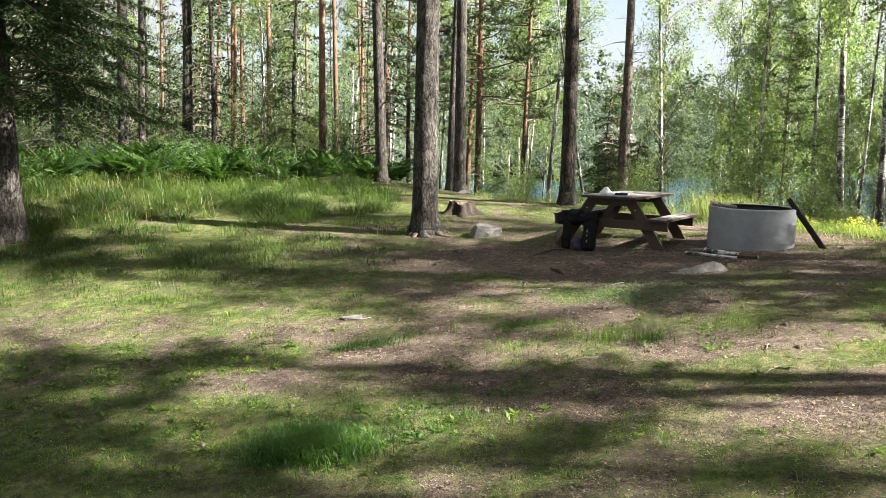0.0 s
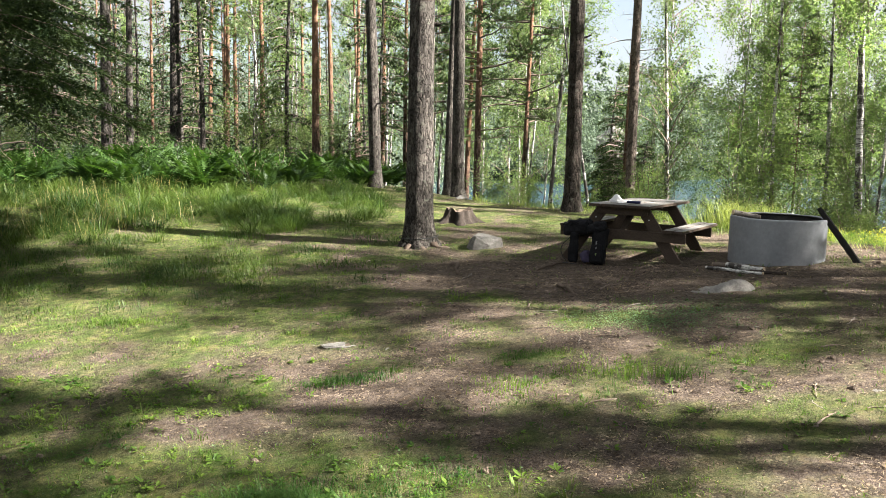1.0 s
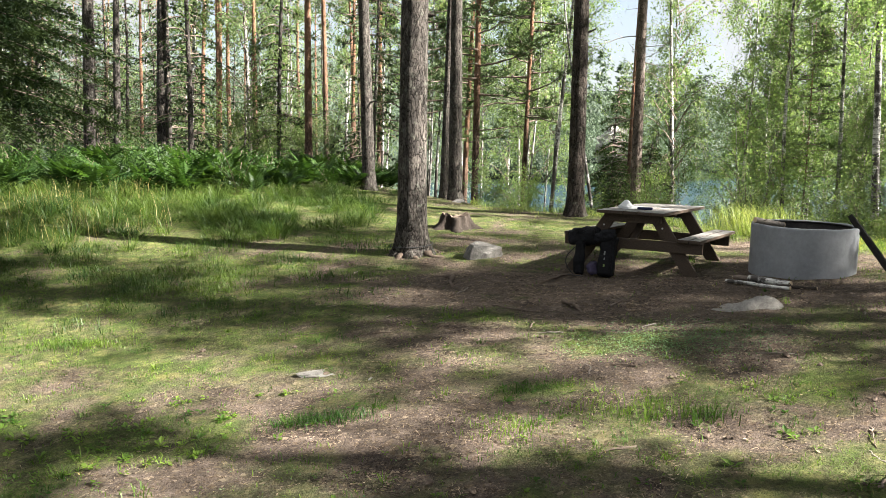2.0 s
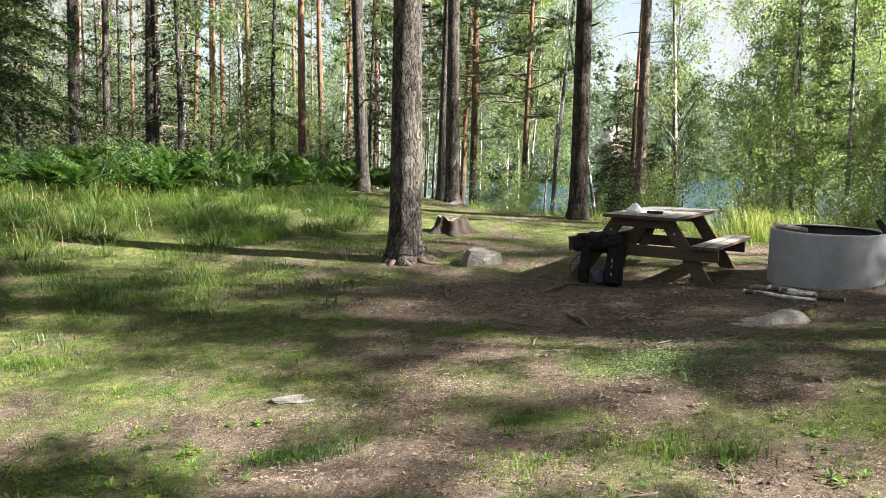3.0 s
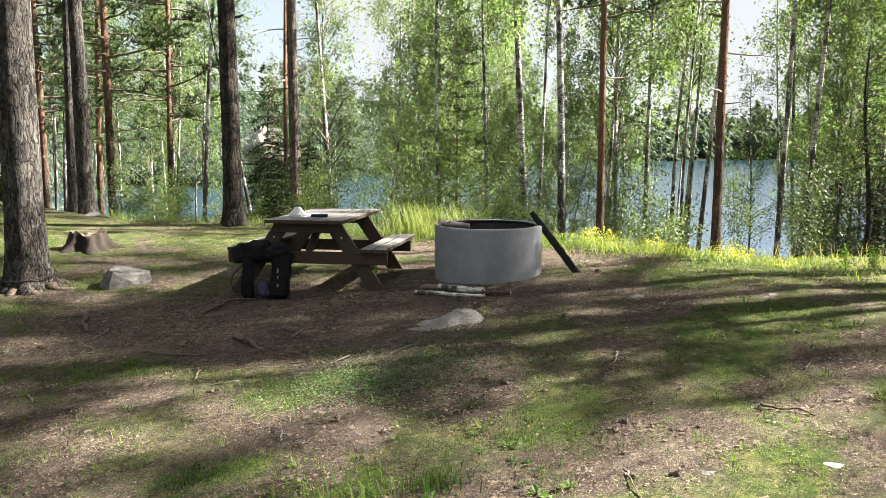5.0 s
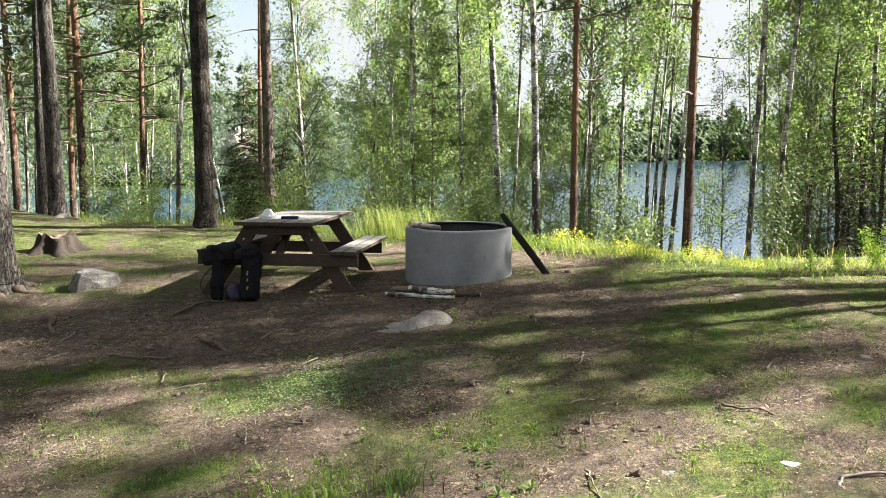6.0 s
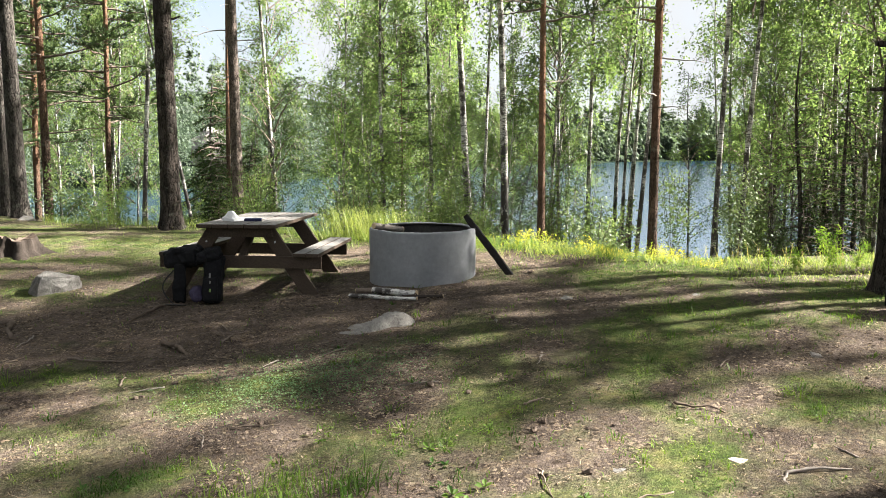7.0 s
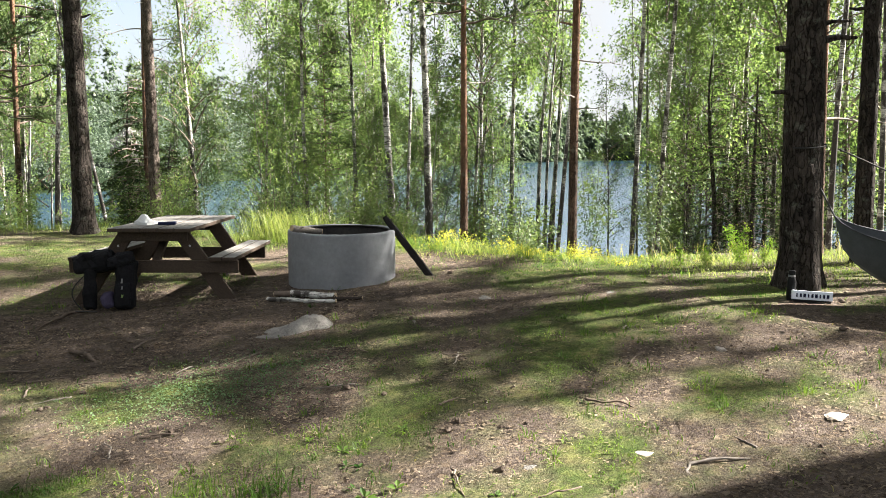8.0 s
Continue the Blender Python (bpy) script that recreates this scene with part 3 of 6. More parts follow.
def pine_crown(seed, tall=18.0, low=0.5, wide=2.4, branches=32, tufts=9, coarse=False):
    """Crown and limbs of a pine: level limbs that end in needle tufts, with bare dead limbs below."""
    rng = np.random.default_rng(seed)
    wood, cs, ds = Tubes(), [], []
    for k in range(branches):
        f = low + (0.98 - low) * ((k + rng.uniform(0, 1)) / branches)
        reach = wide * (1.1 - 0.85 * ((f - low) / (1 - low)) ** 2) * rng.uniform(0.5, 1.1)
        az = rng.uniform(0, 2 * np.pi)
        out = np.array([np.cos(az), np.sin(az), 0])
        s = np.linspace(0, 1, 6)
        pts = np.array([0, 0, f * tall]) + out * (s * reach)[:, None] + np.array([0, 0, 1]) * (reach * rng.uniform(-0.15, 0.45) * s ** 1.5)[:, None]
        pts += rng.normal(0, 0.06, pts.shape) * s[:, None]
        wood.add(pts, np.linspace(0.04, 0.008, 6), 4)
        for _ in range(tufts):
            w = rng.uniform(0.3, 1.0)
            p = np.array([np.interp(w, s, pts[:, c]) for c in range(3)])
            side = rng.normal(0, 0.3, 3) * (0.5 + w)
            side[2] = abs(side[2]) * 0.6
            tip = p + side
            wood.ribbon([p, tip], 0.006)
            for e in (0.35, 0.7, 1.0):
                cs.append(p + side * e)
                ds.append(side / (np.linalg.norm(side) + 1e-6) + np.array([0, 0, 0.5]))
    v, f = needle_fan(np.array(cs), np.array(ds), *((0.32, 4) if coarse else (0.22, 7)), rng, 0.04 if coarse else 0.021)
    return joined_mesh("crown", [(v, f, M["pine_needle"], False), wood.piece(M["twig"])])


def dead_limb(seed):
    """One bare, crooked dead limb a metre long, with side twigs, reaching along x."""
    rng = np.random.default_rng(seed)
    wood = Tubes()
    s = np.linspace(0, 1, 7)
    pts = np.stack([s, 0 * s, rng.uniform(0.1, 0.5) * s - rng.uniform(0.1, 0.6) * s ** 2], -1) + rng.normal(0, 0.03, (7, 3)) * s[:, None]
    wood.add(pts, np.linspace(0.018, 0.004, 7), 5)
    for _ in range(5):
        w = rng.uniform(0.25, 0.95)
        p = np.array([np.interp(w, s, pts[:, c]) for c in range(3)])
        q = p + (np.array([0.4, 0, 0]) + rng.normal(0, 0.4, 3)) * 0.35
        wood.add([p, (p + q) / 2 + rng.normal(0, 0.02, 3), q], [0.006, 0.004, 0.002], 3)
    return wood.mesh("dead_limb", M["dead_twig"])


def spruce_crown(seed, tall=15.0, low=0.06, wide=2.6, whorls=34, per=5, twig_gap=0.13, needles=4, thick=0.02, step=0.085):
    """Spruce: drooping limbs in whorls, each a flat spray of needle twigs."""
    rng = np.random.default_rng(seed)
    wood, cs, ds = Tubes(), [], []
    for k in range(whorls):
        f = low + (0.98 - low) * k / whorls
        for b in range(per):
            reach = wide * (1.04 - f) * rng.uniform(0.6, 1.1)
            az = rng.uniform(0, 2 * np.pi)
            out = np.array([np.cos(az), np.sin(az), 0])
            across = np.array([-out[1], out[0], 0])
            s = np.linspace(0, 1, 6)
            pts = np.array([0, 0, f * tall + rng.uniform(-0.15, 0.15)]) + out * (s * reach)[:, None] + np.array([0, 0, 1]) * (reach * (0.25 * s - 0.62 * s ** 2 + 0.14 * s ** 4))[:, None]
            wood.add(pts, np.linspace(0.022, 0.004, 6), 3)
            for w in np.arange(0.25, 1.0, twig_gap / max(reach, 0.3)):
                p = np.array([np.interp(w, s, pts[:, c]) for c in range(3)])
                for side in (-1, 1):
                    l = 0.32 * reach * (1.15 - w) * rng.uniform(0.6, 1.2) + 0.08
                    way = out * 0.7 + across * side + np.array([0, 0, rng.uniform(-0.7, -0.1)])
                    way /= np.linalg.norm(way)
                    for e in np.arange(0.04, l, step):
                        cs.append(p + way * e + np.array([0, 0, -0.25 * e * e]))
                        ds.append(way)
    v, f = needle_fan(np.array(cs), np.array(ds), 0.12, needles, rng, thick, 0.5)
    return joined_mesh("crown", [(v, f, M["spruce_needle"], False), wood.piece(M["twig"])])


def trunk_mesh(seed, tall, radius, mat, lean=(0, 0), sway=0.1, flare=0.35, sides=14, rings=26, stubs=0, rough=0.03):
    """A tapered, slightly bent trunk that flares into root swellings at the foot."""
    rng = np.random.default_rng(seed)
    z = np.concatenate([[-0.25, 0.0, 0.08, 0.2, 0.4, 0.7], np.linspace(1.1, tall, rings)])
    ph = rng.uniform(0, 6.28, 4)
    f = np.clip(z, 0, None) / tall
    cx = lean[0] * np.clip(z, 0, None) + sway * (np.sin(f * 5 + ph[0]) - np.sin(ph[0])) * f * 1.2
    cy = lean[1] * np.clip(z, 0, None) + sway * (np.sin(f * 4 + ph[1]) - np.sin(ph[1])) * f * 1.2
    a = np.linspace(0, 2 * np.pi, sides, endpoint=False)
    lobes = 1 + 0.35 * np.cos(a * 5 + ph[2]) + 0.2 * np.cos(a * 3 + ph[3])
    r = radius * (1 - 0.75 * f ** 1.1)
    fl = flare * np.exp(-np.clip(z + 0.05, 0, None) / 0.2)
    rr = r[:, None] * (1 + fl[:, None] * lobes[None, :] * 1.2) * (1 + rng.uniform(-rough, rough, (len(z), sides)))
    V = np.stack([cx[:, None] + rr * np.cos(a), cy[:, None] + rr * np.sin(a), np.broadcast_to(z[:, None], rr.shape)], -1).reshape(-1, 3)
    i, j = np.meshgrid(np.arange(len(z) - 1), np.arange(sides), indexing="ij")
    F = np.stack([i * sides + j, i * sides + (j + 1) % sides, (i + 1) * sides + (j + 1) % sides, (i + 1) * sides + j], -1).reshape(-1, 4)
    tubes = Tubes()
    tubes.v, tubes.f, tubes.n = [V], [F], len(V)
    for _ in range(stubs):
        zz = rng.uniform(1.8, min(tall * 0.6, 9))
        az = rng.uniform(0, 6.28)
        c = np.array([np.interp(zz, z, cx), np.interp(zz, z, cy), zz])
        o = np.array([np.cos(az), np.sin(az), rng.uniform(-0.1, 0.5)])
        l = rng.uniform(0.08, 0.3) + radius
        tubes.add([c, c + o * l * 0.7, c + o * l + np.array([0, 0, rng.uniform(-.03, .05)])], [0.03, 0.022, 0.012], 6)
    return tubes.mesh("trunk", mat)


BIRCHES = [birch_crown(11), birch_crown(12, low=0.3, wide=1.7), birch_crown(13, wide=2.3, low=0.14, leaves=6200),
           birch_crown(14, low=0.42, wide=1.6, leaves=5200), birch_crown(15, low=0.55, wide=1.7, leaves=4600),
           birch_crown(16, low=0.1, wide=2.3, branches=30, leaves=4200, size=0.125), birch_crown(17, low=0.1, wide=2.5, branches=34, leaves=6400, size=0.088), birch_crown(18, low=0.36, wide=2.0, branches=30, leaves=5600, size=0.088)]
PINES = [pine_crown(21), pine_crown(22, low=0.42, wide=2.0), pine_crown(23, low=0.55, wide=3.5, branches=44, tufts=9, coarse=True), pine_crown(24, low=0.36, wide=3.3, branches=50, tufts=10, coarse=True),
         pine_crown(25, low=0.45, wide=2.3, branches=26, tufts=6, coarse=True),
         pine_crown(26, tall=18, low=0.22, wide=2.5, branches=50, tufts=13), pine_crown(27, low=0.68, wide=3.4, branches=34, tufts=10, coarse=True), pine_crown(28, low=0.7, wide=1.9, branches=24, tufts=8, coarse=True)]
DEAD_WOOD = [dead_limb(s) for s in (31, 32, 33, 34)]
SPRUCES = [spruce_crown(41, tall=16, low=0.18, wide=4.0, whorls=30, per=10, twig_gap=0.14, needles=7, thick=0.012), spruce_crown(42, tall=9, wide=1.9, whorls=17, twig_gap=0.36, needles=2, thick=0.03, step=0.12), spruce_crown(43, tall=4, low=0.03, wide=1.75, whorls=13, per=7, twig_gap=0.1, thick=0.016)]

LABELS = {"pine": "mature pine with furrowed grey-brown bark and bare lower trunk", "red_pine": "slender pine with orange flaking bark and dead lower limbs",
          "birch": "slim birch with white, black-flecked bark and hanging leaves", "spruce": "dark green spruce with drooping needle limbs"}
count = [0]


def tree(kind, x, y, girth, tall=None, lean=(0, 0), variant=None, turn=None, sides=12, group="", label="", sway=0.1, stubs=0, flare=None, dead=0, z=None, bark=""):
    """A tree at x, y with trunk diameter girth near the foot and lean in metres a metre."""
    count[0] += 1
    k = count[0]
    rng = np.random.default_rng(1000 + k)
    tall = tall or {"pine": 19, "red_pine": 17, "birch": 14, "spruce": 15}[kind] * rng.uniform(0.9, 1.15)
    name = {"red_pine": "pine"}.get(kind, kind)
    base = new(name + "_tree")
    base.matrix_world = pose(x, y, height(x, y) if z is None else z, 0, 0, 0)
    bark = M[bark or {"pine": "pine_bark", "red_pine": "red_bark", "birch": "birch_bark", "spruce": "pine_bark"}[kind]]
    part("trunk", trunk_mesh(k, tall * 0.97, girth / 2, bark, lean, sway * (2.0 if kind == "birch" else 1), flare if flare is not None else (0.35 if kind != "birch" else 0.2), sides, 22, stubs), None, base)
    sets = {"pine": PINES, "red_pine": PINES, "birch": BIRCHES, "spruce": SPRUCES}[kind]
    v = sets[variant if variant is not None else int(rng.integers(min(3, len(sets))))]
    own = {"pine": 18.0, "red_pine": 18.0, "birch": 14.0, "spruce": (16.0, 9.0, 4.0)[min(variant or 0, 2)]}[kind]
    s = tall / own
    shear = Matrix(((1, 0, lean[0], 0), (0, 1, lean[1], 0), (0, 0, 1, 0), (0, 0, 0, 1)))
    m = shear @ pose(0, 0, 0, 0, 0, rng.uniform(0, 360) if turn is None else turn) @ Matrix.Diagonal((s ** 0.6, s ** 0.6, s, 1))
    o = part("crown", v, None, base)
    o.matrix_local = m
    for _ in range(dead):
        zz = tall * rng.uniform(0.13, 0.5)
        l = rng.uniform(0.35, 1.5) * (0.7 if kind == "pine" else 1.0)
        o = part("dead_limb", DEAD_WOOD[int(rng.integers(4))], None, base, "bare grey dead limb")
        o.matrix_local = pose(lean[0] * zz, lean[1] * zz, zz, rng.uniform(0, 360), 0, rng.uniform(0, 360)) @ Matrix.Diagonal((l, l, l, 1))
    return tagged(base, label or LABELS[kind], "tree", group or {"pine": "forest pines", "red_pine": "forest pines", "birch": "forest birches", "spruce": "forest spruces"}[kind])


# trees that stand near the clearing, one by one
main_pine = tree("pine", -0.35, 15.41, 0.46, lean=(-0.003, 0.000), variant=6, sides=40, flare=0.6, sway=0.04, group="clearing pines", label="large pine with furrowed grey bark beside the picnic table")
tree("pine", 2.88, 19.90, 0.35, lean=(-0.008, 0.001), variant=2, sides=32, stubs=5, flare=0.5, sway=0.05, bark="dark_shaded_bark", group="clearing pines", label="tall pine with deeply furrowed dark bark behind the table")
tree("pine", -1.80, 24.31, 0.33, lean=(-0.046, -0.004), variant=2, sides=20, stubs=4, flare=0.5, sway=0.05, group="clearing pines")
tree("pine", 0.41, 22.99, 0.32, lean=(-0.019, 0.000), variant=2, sides=24, flare=0.4, dead=10, sway=0.05, group="clearing pines")
tree("pine", 0.14, 23.89, 0.21, lean=(0.010, 0.000), sides=16, sway=0.04)
tree("pine", 5.24, 24.84, 0.29, lean=(-0.007, 0.002), sides=20, stubs=4, dead=14, variant=0, sway=0.05, bark="pink_bark", group="clearing pines", label="tall pine with pinkish bark and bare snapped limbs")
tree("red_pine", 5.96, 29.29, 0.15, lean=(0.011, -0.002), dead=10, sway=0.04)
tree("red_pine", 1.05, 27.38, 0.22, lean=(0.001, 0.000), dead=16, variant=5, tall=15, sway=0.05)
tree("red_pine", 2.56, 28.29, 0.16, lean=(0.009, -0.001), dead=16, variant=5, tall=14, sway=0.04)
tree("red_pine", -4.67, 32.51, 0.29, lean=(-0.018, -0.003), sides=16, dead=6, sway=0.05)
tree("red_pine", -5.30, 41.68, 0.26, lean=(-0.025, -0.004), dead=6, sway=0.05)
tree("red_pine", -4.52, 47.17, 0.2, lean=(-0.029, 0.000))
tree("pine", -10.70, 28.31, 0.36, lean=(0.003, 0.002), sides=16, dead=5, sway=0.05)
tree("pine", -13.07, 36.70, 0.31, lean=(0.006, 0.002), sides=16, sway=0.05)
tree("pine", -9.46, 31.25, 0.39, lean=(0.006, 0.004), sides=18, dead=4, sway=0.05)
tree("red_pine", -13.58, 40.98, 0.16, lean=(0.003, 0.001), sway=0.05)
tree("red_pine", -11.67, 46.96, 0.30, lean=(-0.007, -0.002), dead=8, sway=0.05)
tree("birch", -11.73, 41.89, 0.21, lean=(0.064, 0.020), variant=3)
tree("birch", -8.76, 42.55, 0.13, lean=(-0.005, -0.001), variant=3, sway=0.05)
tree("birch", -9.85, 49.50, 0.13, lean=(-0.031, -0.007), variant=3, sway=0.05)
tree("birch", -5.33, 48.98, 0.15, lean=(0.022, 0.003), variant=3)
tree("birch", -2.63, 39.32, 0.12, lean=(0.047, 0.004), variant=4)
tree("birch", 3.16, 26.22, 0.12, lean=(0.054, -0.007), variant=4, sway=0.05)
tree("birch", 3.94, 23.57, 0.09, lean=(-0.159, 0.028), variant=4, sway=0.04, tall=7)
tree("birch", 8.72, 33.75, 0.19, lean=(-0.035, 0.010), variant=0, sway=0.05)
tree("birch", 9.13, 35.71, 0.11, lean=(-0.028, 0.007), variant=1, sway=0.05)
tree("birch", 11.57, 34.94, 0.13, lean=(-0.003, 0.001), variant=3, sway=0.05)
tree("birch", 12.46, 36.75, 0.14, lean=(0.057, -0.021), variant=0)
tree("red_pine", 11.64, 29.53, 0.07, lean=(0.012, -0.005), tall=9, dead=8, sway=0.04, variant=1, label="thin dark half-dead young pine on the bank")
tree("birch", 12.60, 29.09, 0.16, lean=(-0.006, 0.003), variant=4, sway=0.06)
tree("birch", 11.17, 23.64, 0.21, lean=(-0.063, 0.034), variant=3, sides=18, sway=0.07, label="leaning birch with white stem and black split foot")
tree("birch", 12.19, 23.64, 0.23, lean=(-0.018, 0.011), variant=4, sides=18, sway=0.05)
tree("red_pine", 10.81, 19.78, 0.18, lean=(0.000, 0.000), sides=18, dead=3, sway=0.04, tall=13, variant=1)
tree("birch", 14.76, 25.56, 0.10, lean=(0.041, -0.027), variant=1)
tree("birch", 12.04, 24.87, 0.10, lean=(0.049, -0.028), variant=4)
tree("birch", 15.81, 27.27, 0.09, lean=(0.089, -0.060), variant=0)
tree("birch", 16.37, 25.65, 0.16, lean=(0.000, 0.000), variant=3, sway=0.05)
tree("birch", 18.85, 27.55, 0.16, lean=(0.024, -0.019), variant=4, sway=0.12)
tree("red_pine", 11.45, 16.80, 0.19, lean=(0.003, -0.003), sides=20, stubs=3, dead=4, sway=0.04, tall=13, variant=1)
tree("birch", 12.48, 18.55, 0.10, lean=(0.052, -0.043), variant=4)
tree("birch", 15.78, 19.62, 0.14, lean=(0.019, -0.018), variant=4, sway=0.05)
tree("birch", 16.21, 19.19, 0.14, lean=(0.020, -0.021), variant=3, sway=0.05)
tree("birch", 20.62, 20.23, 0.14, lean=(-0.012, 0.015), variant=1)
tree("birch", 16.71, 21.49, 0.06, lean=(-0.030, 0.020), variant=2, tall=5.5)
tree("birch", 18.16, 20.03, 0.06, lean=(-0.020, 0.020), variant=2, tall=8)
tree("birch", 18.53, 19.61, 0.06, lean=(-0.020, 0.020), variant=2, tall=8)
hammock_pine = tree("pine", 8.38, 9.42, 0.41, lean=(-0.010, 0.014), variant=2, sides=40, flare=0.35, sway=0.03, bark="dark_shaded_bark", group="clearing pines", label="large pine with short broken limb stubs, shade put into its bark colour")
tree("red_pine", 11.22, 11.18, 0.12, lean=(-0.010, 0.010), sides=16, dead=8, sway=0.04, tall=11.5, variant=1)
tree("pine", 10.68, 10.18, 0.23, lean=(-0.004, 0.008), variant=6, sides=24, stubs=3, dead=14, sway=0.04, bark="dark_shaded_bark", group="clearing pines")
tree("birch", 14.20, 12.09, 0.10, lean=(-0.010, 0.020), variant=4)
tree("birch", 13.77, 12.75, 0.10, lean=(0.000, 0.000), variant=4)
tree("spruce", -7.86, 15.30, 0.51, lean=(-0.044, 0.000), variant=0, sides=20, label="tall spruce with low drooping limbs at the clearing edge")
tree("spruce", -12.0, 26.5, 0.24, variant=1, tall=14)
tree("spruce", -8.4, 31.0, 0.2, variant=1, tall=12)
for _x, _y, _tall in ((-14.5, 33.0, 14), (-17.2, 38.0, 15), (-6.6, 37.0, 13), (-10.4, 35.0, 14)):
    tree("spruce", _x, _y, 0.2, variant=1, tall=_tall)
tree("spruce", 4.86, 25.30, 0.08, variant=2, tall=2.3, label="low bushy young spruce behind the table")
tree("spruce", 6.20, 27.20, 0.1, variant=2, tall=3.6, label="low bushy young spruce behind the table")
tree("spruce", 6.20, 32.30, 0.14, variant=2, tall=6.5, label="dark drooping spruce on the bank behind the table")


def mark_trunk(base, stubs, knots=(), cord=None):
    """Broken limb stubs (height, azimuth, length, thickness), dark knots and a tied cord on a near trunk."""
    for z, az, l, r in stubs:
        t = Tubes()
        o = np.array([math.sin(radians(az)), math.cos(radians(az)), 0])
        s = np.linspace(0, 1, 6)
        p = np.array([0, 0, z]) + o * (0.1 + l * s)[:, None] + np.array([0, 0, 1]) * (l * (0.1 * np.sin(s * 4) + 0.22 * s ** 2))[:, None]
        t.add(p, np.linspace(r * 1.3, r * 0.5, 6), 9, 0.12, np.random.default_rng(int(z * 100)), cap=True)
        part("limb_stub", t.mesh("limb_stub", M["dark_shaded_bark"]), None, base, "dark broken limb stub")
    for z, az, r, size in knots:
        bm = blob_mesh((size * 0.6, size * 0.45, size), int(z * 10), 0.16, 3, flat=False)
        bmesh.ops.translate(bm, vec=(r * math.sin(radians(az)), r * math.cos(radians(az)), z), verts=bm.verts[:])
        part("knot", bm, M["dark_shaded_bark"], base, "dark healed limb scar")
    if cord:
        t = Tubes()
        a = np.linspace(0, 2 * np.pi, 40)
        t.add(np.stack([cord[1] * np.cos(a), cord[1] * np.sin(a), cord[0] + 0.03 * np.sin(a + 1)], -1), np.full(40, 0.008), 5)
        part("cord", t.mesh("cord", M["rope"]), None, base, "thin dark cord tied round the trunk")


mark_trunk(main_pine, [(3.62, 95, 0.2, 0.04), (2.5, 80, 0.12, 0.025), (3.0, 250, 0.12, 0.025)], [(1.28, 178, 0.19, 0.075), (1.05, 190, 0.2, 0.05)], (0.16, 0.33))
mark_trunk(hammock_pine, [(2.45, 300, 0.26, 0.042), (2.0, 295, 0.3, 0.028), (2.55, 112, 0.42, 0.034), (3.2, 300, 0.5, 0.055), (3.05, 118, 0.3, 0.028), (2.72, 122, 0.3, 0.02)], [(1.22, 214, 0.17, 0.1)], (1.5, 0.2))

# unseen pines beyond the clearing's sunny side; the rope pine shaped for its shadow
tree("pine", 9.6, 5.42, 0.5, tall=7.0, lean=(0, -0.16), variant=7, stubs=5, label="tall pine holding the far hammock rope")
# added pines, placed and sized for the dapples their crowns cast
for _x, _y, _tall, _v, _turn in (
        (15.3, 7.95, 11, 1, 120), (11.1, 4.71, 20, 7, 240), (18.2, 8.15, 14, 7, 120), (20.7, 7.46, 17, 6, 0), (13.4, 1.71, 14, 6, 0), (16.9, 0.95, 20, 4, 120),
        (12.2, 1.03, 11, 0, 0), (23.2, 1.26, 14, 4, 120), (15.8, 0.86, 20, 6, 120), (16.6, 5.89, 11, 7, 120), (13.2, 4.28, 20, 4, 240), (16.6, 7.30, 20, 1, 240),
        (19.1, 7.15, 20, 0, 120), (12.0, 7.81, 11, 4, 0), (14.4, 1.82, 17, 7, 120), (13.7, 7.75, 20, 0, 0), (19.6, 0.60, 14, 1, 120), (21.8, 3.49, 17, 1, 120)):
    tree("pine", _x, _y, 0.2, tall=_tall, variant=_v, turn=_turn)


def bearing(x, y):
    """Degrees to the right of y, seen from the end of the walk."""
    return math.degrees(math.atan2(x - 0.4, y - 3.9))


def inside_view_gap(x, y, low=False):
    """Keeps the sky between the trunks open, and for low growth the water too, where the place has them open."""
    b = bearing(x, y)
    if 9.0 < b < 11.8 or 15.9 < b < 19.2:
        return True
    return low and (0.5 < b < 8.6 or 36.3 < b < 45.4)


def opens_brow(x, y):
    """True where a low crown would keep the sun off the bright grass of the brow."""
    for px, py in ((6.4, 14.4), (7.4, 12.6), (8.4, 11.2), (3.0, 18.5)):
        along, off = (x - px) * 0.961 - (y - py) * 0.276, (x - px) * 0.276 + (y - py) * 0.961
        if 1.5 < along < 14 and abs(off) < 2.0:
            return True
    return False


